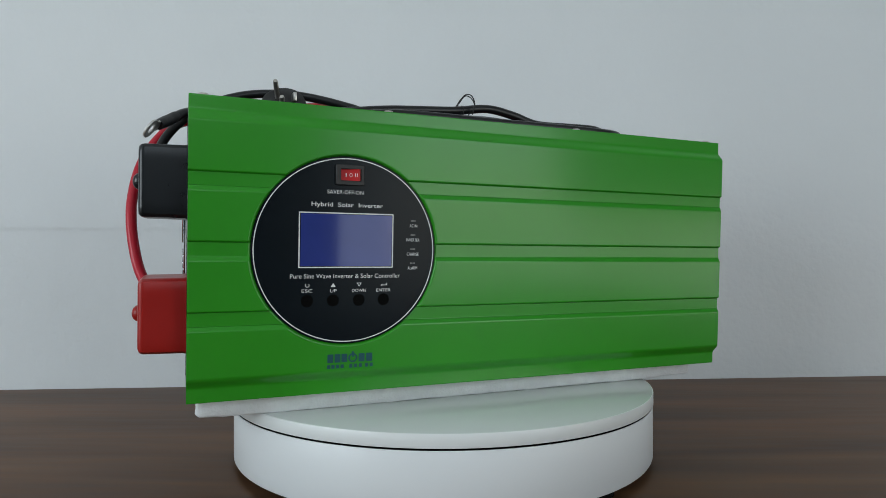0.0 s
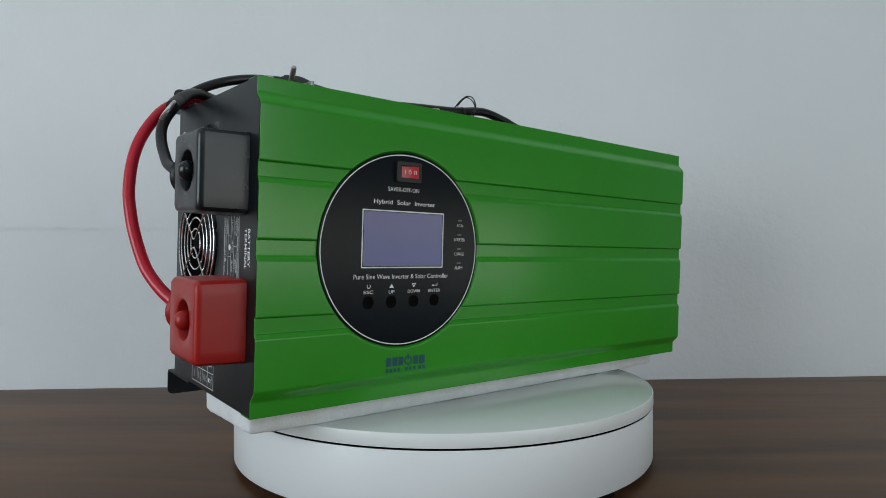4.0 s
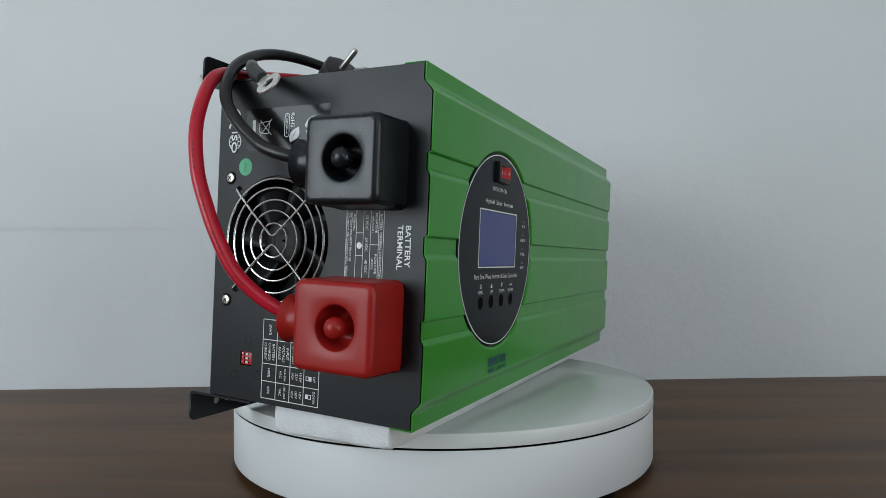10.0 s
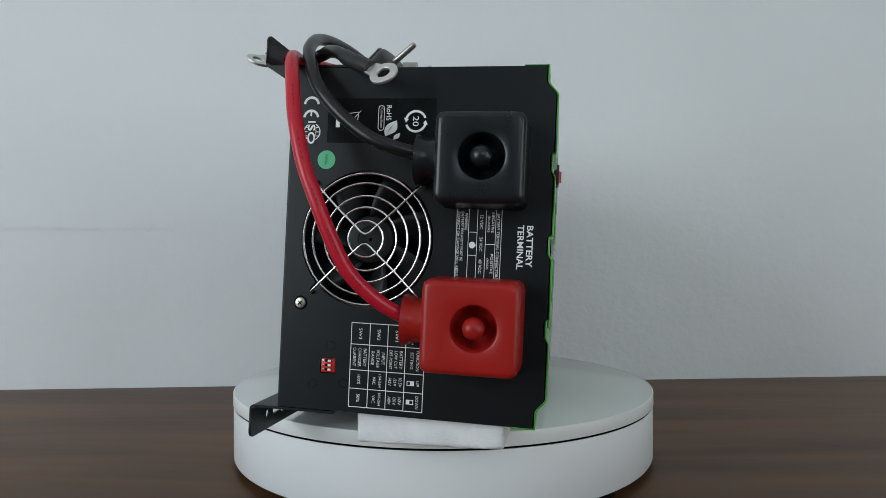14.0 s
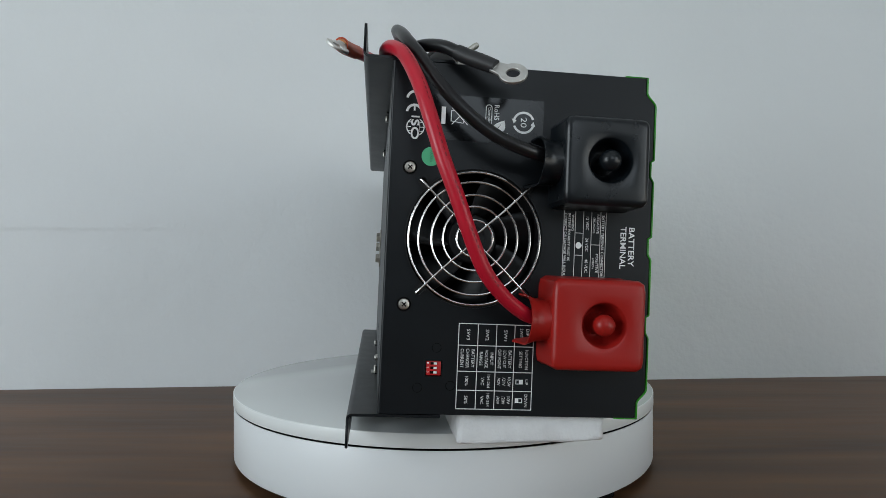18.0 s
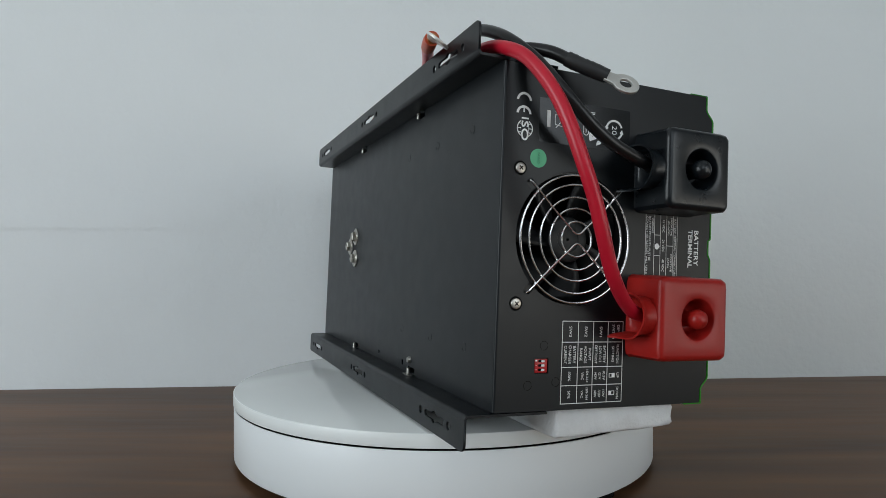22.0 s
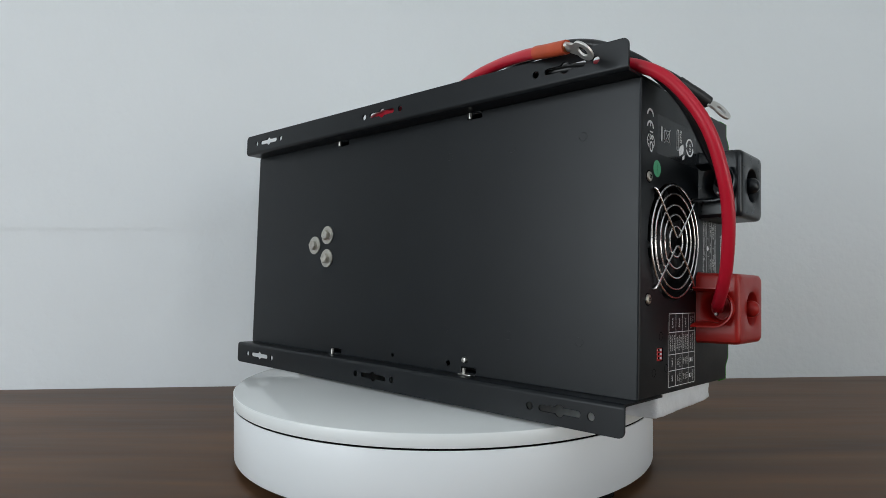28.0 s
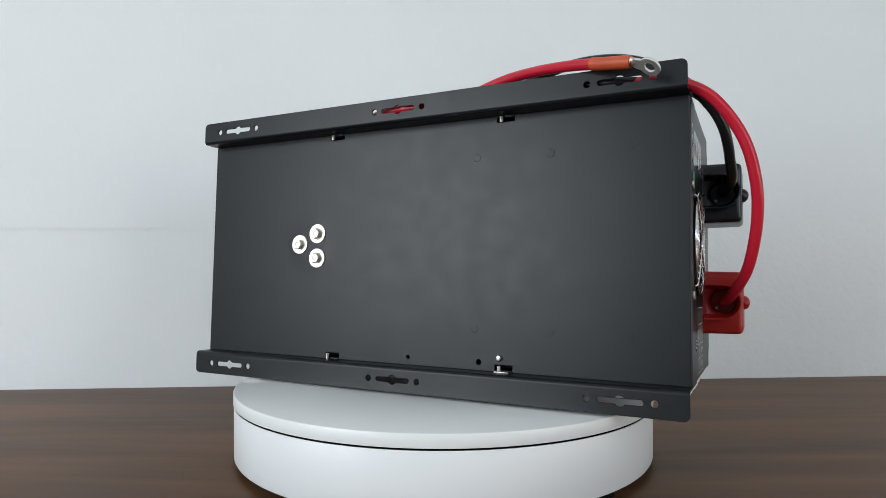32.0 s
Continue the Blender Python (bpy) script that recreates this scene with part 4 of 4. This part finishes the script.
    for k in range(3):
        # dark block drawn for the shade inside the slot
        part("slider_slot", box((0.2, 120.8, 23.0 + 2.5 * k), (0.55, 124.6, 24.4 + 2.5 * k)), DARK, dip)
        part("slider", box((-0.4, 121.0, 23.1 + 2.5 * k), (0.5, 122.8, 24.3 + 2.5 * k), 0.1), INK, dip)
        text("lettering", str(k + 1), 0.8, 1.2, basis("side", 126.0, 28.9 - 2.5 * k, -0.45), dip)
    for v, w in ((121.5, 37.5), (131.5, 15.0), (113.0, 16.5)):
        for a0 in (0.3, 2.4, 4.5):
            k = np.linspace(a0, a0 + 1.75, 10)
            flat("knockout", [[(-v + 2.7 * math.cos(t), w + 2.7 * math.sin(t)) for t in k] + [(-v + 2.4 * math.cos(t), w + 2.4 * math.sin(t)) for t in k[::-1]]], up, DARK, INVERTER, thick=0.05)


build_side_print()


# ---------------------------------------------------------------- cables
def ring_lug(parent, tip, along, normal, r_out, r_in, barrel):
    """A crimped ring lug: flat eye, neck and barrel. tip is the middle of the eye (mm)."""
    a, nrm = Vector(along).normalized(), Vector(normal).normalized()
    s = a.cross(nrm).normalized()
    nrm = s.cross(a)
    m = Matrix((( a.x, s.x, nrm.x, tip[0]), (a.y, s.y, nrm.y, tip[1]), (a.z, s.z, nrm.z, tip[2]), (0, 0, 0, 1)))
    out = [(r_out * math.cos(t), r_out * math.sin(t)) for t in np.linspace(radians(36), radians(324), 30)]
    out += [(r_out + 1.5, -4.0), (r_out + 4.5, -3.6), (r_out + 4.5, 3.6), (r_out + 1.5, 4.0)]
    part("lug_eye", plate("lug_eye", out, [ring2(0, 0, r_in, 28)], 1.7, m @ Matrix.Translation((0, 0, 0.85)), TIN, 0.25), None, parent, "tinned ring lug")
    c = Vector(tip)
    rings = []
    for d, hw, ht in ((r_out + 2.5, 3.5, 0.8), (r_out + 4.5, 3.5, 1.6), (r_out + 6.5, 3.4, 3.0), (r_out + 6.5 + barrel, 3.3, 3.2)):
        rings.append([c + a * d + s * math.cos(t) * hw + nrm * (math.sin(t) * ht) for t in (2 * math.pi * i / 20 for i in range(20))])
    part("lug_barrel", loft(rings), TIN, parent, "crimped lug barrel")


RED = tagged(new("battery_cable"), "thick red battery cable looped over the inverter, tinned ring lug", "cable", "battery cables")
RED.matrix_world = Matrix.Translation(AXIS) @ DEVICE
red_path = [(-15, 62, 56), (-18, 72, 58), (-21.5, 80, 61.5), (-27.5, 91, 69.5), (-33.8, 102.5, 82.5), (-38.2, 111.8, 101.5), (-40.2, 119, 119), (-39.9, 126.5, 137), (-35.5, 134, 160), (-27, 140, 179), (-13, 147.5, 197), (3, 154, 206), (18, 157.3, 209), (33, 157, 209.8), (50, 153.5, 205.6), (82, 151, 204.8), (140, 156, 206.5), (175, 159.5, 210), (222, 161.5, 211.5), (255, 156, 209),
            (290, 142, 205), (345, 122, 205), (366, 104, 206), (350, 88, 207), (300, 90, 208), (235, 116, 211), (190, 134, 218), (160, 144, 224), (133, 151.5, 228), (104, 161, 227.4), (78, 171, 224), (60, 177.5, 220.5), (52, 180, 218.6)]
part("jacket", tube(smooth_path(red_path, 7), 4.0, 14), REDCABLE, RED, "glossy red cable jacket")
end = [(62, 176.8, 221), (52, 180, 218.8), (42, 183, 217), (34, 184.8, 215.8)]
part("sleeve", tube(smooth_path(end, 5), 4.5, 14), REDSHRINK, RED, "orange-red heat-shrink sleeve")
part("strand_end", lathe((35.5, 184.4, 216.3), (-0.92, 0.1, -0.38), [(0, 3.4), (2.2, 3.3), (2.8, 2.6), (2.9, 0.2)], 20), COPPER, RED, "bare copper strand end")
ring_lug(RED, (21.6, 186.0, 210.2), (0.91, -0.10, 0.41), (-0.38, -0.45, 0.81), 7.2, 3.9, 2)
marks = bmesh.new()
dense = smooth_path(red_path, 7)
for i in range(24, 74):
    if i % 9 not in (0, 1, 2, 3):
        a, b = Vector(dense[i]), Vector(dense[i + 1])
        t = (b - a).normalized()
        o = (Vector((-0.92, -0.38, 0.0)) - t * t.dot(Vector((-0.92, -0.38, 0.0)))).normalized()
        s = t.cross(o) * (0.2 + 0.2 * ((i * 37) % 11) / 11)
        q = [a + o * 4.06 + s, a + (b - a) * 0.6 + o * 4.06 + s, a + (b - a) * 0.6 + o * 4.06 - s, a + o * 4.06 - s]
        marks.faces.new([marks.verts.new(v * MM) for v in q])
part("jacket_print", marks, PRINT, RED, smooth=False)

BLK = tagged(new("battery_cable"), "thick black battery cable looped over the inverter, tinned ring lug", "cable", "battery cables")
BLK.matrix_world = Matrix.Translation(AXIS) @ DEVICE
blk_path = [(-14, 58, 144), (-19, 70, 145.5), (-22.5, 82, 148), (-23.5, 94, 152.2), (-22.8, 105, 159), (-22, 116, 168), (-19.8, 126, 178.5), (-15.2, 133, 188.5), (-7.5, 138.5, 199), (3, 144.5, 209.5), (16, 148, 218.5), (32, 151, 226.3), (50, 150.5, 231.6), (70, 148, 234), (90, 144, 233.8), (112, 138, 230.5), (136, 129.5, 224.5), (160, 118, 217), (215, 104, 212), (300, 92, 205), (356, 98, 205),
            (388, 114, 206), (398, 134, 209), (384, 150, 209.5), (345, 153, 208), (280, 150, 206.5), (190, 147, 210), (110, 158, 212), (70, 161, 211.5), (46, 160.5, 211), (24, 149, 211), (14, 140, 210.6), (6, 133, 209.8), (-3, 124.5, 206.3), (-10, 116.2, 200.6)]
part("jacket", tube(smooth_path(blk_path, 7), 3.7, 14), BLACKCABLE, BLK, "glossy black cable jacket")
part("sleeve", tube(smooth_path([(-8.5, 118, 202), (-12.5, 112.2, 198.4), (-16.5, 105.4, 195), (-20.6, 98.4, 191.4)], 5), [4.25, 4.4, 4.3, 4.5, 4.3, 4.4, 4.2, 4.5, 4.3, 4.5, 4.3, 4.4, 4.3, 4.2, 4.1, 4.0], 14), SHRINK, BLK, "wrinkled black heat-shrink sleeve")
ring_lug(BLK, (-25.6, 89.8, 187.0), (0.45, 0.80, 0.39), (-0.84, 0.08, 0.50), 7.6, 4.0, 3)

CORD = tagged(new("power_cord"), "black mains cord coiled and tied on top of inverter", "power cord")
CORD.matrix_world = Matrix.Translation(AXIS) @ DEVICE


def coil(v0, v1, w, u0, u1, seed):
    r = random.Random(seed)
    j = lambda: r.uniform(-2.5, 2.5)
    m = (v0 + v1) / 2
    return [(u0 + 18, v0 + j(), w), ((u0 + u1) / 2, v0 + 4 + j(), w + 2), (u1 - 24, v0 + j(), w), (u1, m, w), (u1 - 24, v1 + j(), w), ((u0 + u1) / 2, v1 - 4 + j(), w + 1.5), (u0 + 18, v1 + j(), w)]


path = coil(62, 122, 203, 150, 408, 1) + [(134, 92, 204)] + coil(66, 116, 210, 132, 392, 2) + [(116, 90, 211)]
path += [(136, 92, 215), (167, 95, 219.5), (221, 95, 223.5), (256, 96, 228.5), (284, 97, 225), (309, 96, 218.5), (345, 97, 219), (378, 98, 219), (398, 105, 213), (390, 117, 209),
         (350, 112, 212), (270, 104, 219), (200, 108, 217), (150, 110, 212), (118, 112, 208.5), (94, 118, 206), (78, 122, 205)]
part("jacket", tube(smooth_path(path, 6), 3.9, 12), BLACKCABLE, CORD)
plug = tagged(new("plug"), "black two-pin mains plug with round steel pins")
plug.parent = CORD
ax = Vector((-0.21, -0.79, 0.57)).normalized()
pc = Vector((71.0, 104.5, 216.2))
part("body", lathe(pc + Vector((2.5, 3, 3.2)) - ax * 22, ax, [(0, 8), (4, 13.5), (10, 17.6), (19, 18.5), (21.2, 17.9), (22, 16), (22, 1)], 36), BLACKPLASTIC, plug)
across = Vector((0.19, -0.61, -0.77)).normalized()
ridge = part("ridge", lathe(pc + Vector((2.5, 3, 3.2)) - ax * 15 - across * 15.5, ax, [(0, 2), (1.2, 4.2), (11.5, 5.0), (13, 4.4), (13, 0.2)], 10), BLACKPLASTIC, plug, "moulded grip ridge")
for k in (-1, 1):
    o = pc + across * 9.5 * k - ax * 0.5
    part("pin", lathe(o, ax, [(0, 2.1), (17.0, 2.1), (18.6, 1.7), (19.2, 0.8)], 16), NICKEL, plug, "round nickel plug pin")
part("earth_clip", box((80.0, 97.0, 219.5), (83.0, 107.5, 226.5), 0.4), ZINC, plug, "steel earth clip")
for r, pts in ((0.55, [(226, 101, 216), (225, 103, 224), (228, 100, 230.5), (230, 95, 235.5), (232.5, 90, 238.3), (236, 86, 236.5), (238.3, 84.5, 229), (237, 86, 220)]),
               (0.5, [(229, 90, 217), (227, 96, 228), (229, 97, 232), (232, 91, 237.2), (236.5, 87, 234), (238.5, 86, 227), (234, 90, 219)]),
               (0.5, [(227, 86, 214), (229, 88, 224), (230, 95, 228.6), (231, 102, 226), (230, 106, 219)])):
    part("twist_tie", tube(smooth_path(pts, 8), r, 6), BLACKPLASTIC, CORD, "thin black twist tie")


# ---------------------------------------------------------------- foam strip
def build_foam():
    """A torn strip of packing foam: soft-edged section, ragged sides, both ends past the platter's rim and sprung up a little."""
    v0, v1, rad = 21.0, 107.0, 2.0
    steps = [0, 0.6, 2.2] + list(np.linspace(5, 423, 120)) + [425.8, 427.4, 428]
    rings = []
    for d in steps:
        shrink = 2.4 if d in (0, 428) else 0.9 if d in (0.6, 427.4) else 0.0
        skew = 3.0
        ring = []

        def put(v, z, out):
            u = 6 + d + skew * (v - v0) / 86 * (1 if d < 214 else -1)
            p = Vector((u * 0.05, v * 0.05, z * 0.2))
            q = Vector((u * 0.23, v * 0.23, z * 0.5))
            n = noise.noise(p) * 1.0 + noise.noise(q) * 0.7
            ring.append((u + (noise.noise(q + Vector((4, 4, 4))) * 1.2 if shrink else 0), v + out[0] * n, z + out[1] * (n - 0.6)))

        def top(v):
            return 15.0 + 0.0463 * v - 0.00265 * d - 0.35 - shrink * 0.4

        def low(v):
            r = math.hypot(6 + d - 216, v - 92)
            return 0.5 + shrink + max(0.0, r - 180) * (0.02 if d < 214 else 0.03)
        a, b = v0 + shrink, v1 - shrink
        for v in np.linspace(a + rad * 0.4, b - rad * 0.4, 14):
            put(v, top(v), (0, 0))
        for k in (0.2, 0.5, 0.75):
            put(b + 0.3, top(b) * (1 - k) + (low(b) + rad) * k, (1, 0))
        for t in (20, 50, 80):
            put(b - rad + rad * math.cos(radians(t)), low(b) + rad - rad * math.sin(radians(t)), (0.7, 0.6))
        for v in np.linspace(b - rad, a + rad, 12):
            put(v, low(v), (0, 0.7 if math.hypot(6 + d - 216, v - 92) > 180 else 0))
        for t in (10, 40, 70):
            put(a + rad - rad * math.sin(radians(t)), low(a) + rad - rad * math.cos(radians(t)), (-0.7, 0.6))
        for k in (0.75, 0.5, 0.2):
            put(a - 0.3, top(a) * (1 - k) + (low(a) + rad) * k, (-1, 0))
        rings.append(ring)
    ob = new("foam_strip", mesh_of(loft(rings), "foam_strip", FOAM, angle=75))
    ob.matrix_world = Matrix.Translation(AXIS) @ SHEET
    return tagged(ob, "rough white packing foam strip under the inverter", "foam")


FOAM_STRIP = build_foam()


# ---------------------------------------------------------------- what moves
def motions():
    times = [0.5 * k for k in range(65)]
    turn = {t: Matrix.Rotation(radians(TURN * t), 4, "Z") for t in times}
    here = Matrix.Translation(AXIS)
    walk(PLATTER, [(t, turn[t]) for t in times])
    for thing, place in ((INVERTER, DEVICE), (RED, DEVICE), (BLK, DEVICE), (CORD, DEVICE), (FOAM_STRIP, SHEET)):
        walk(thing, [(t, here @ turn[t] @ place) for t in times])


motions()
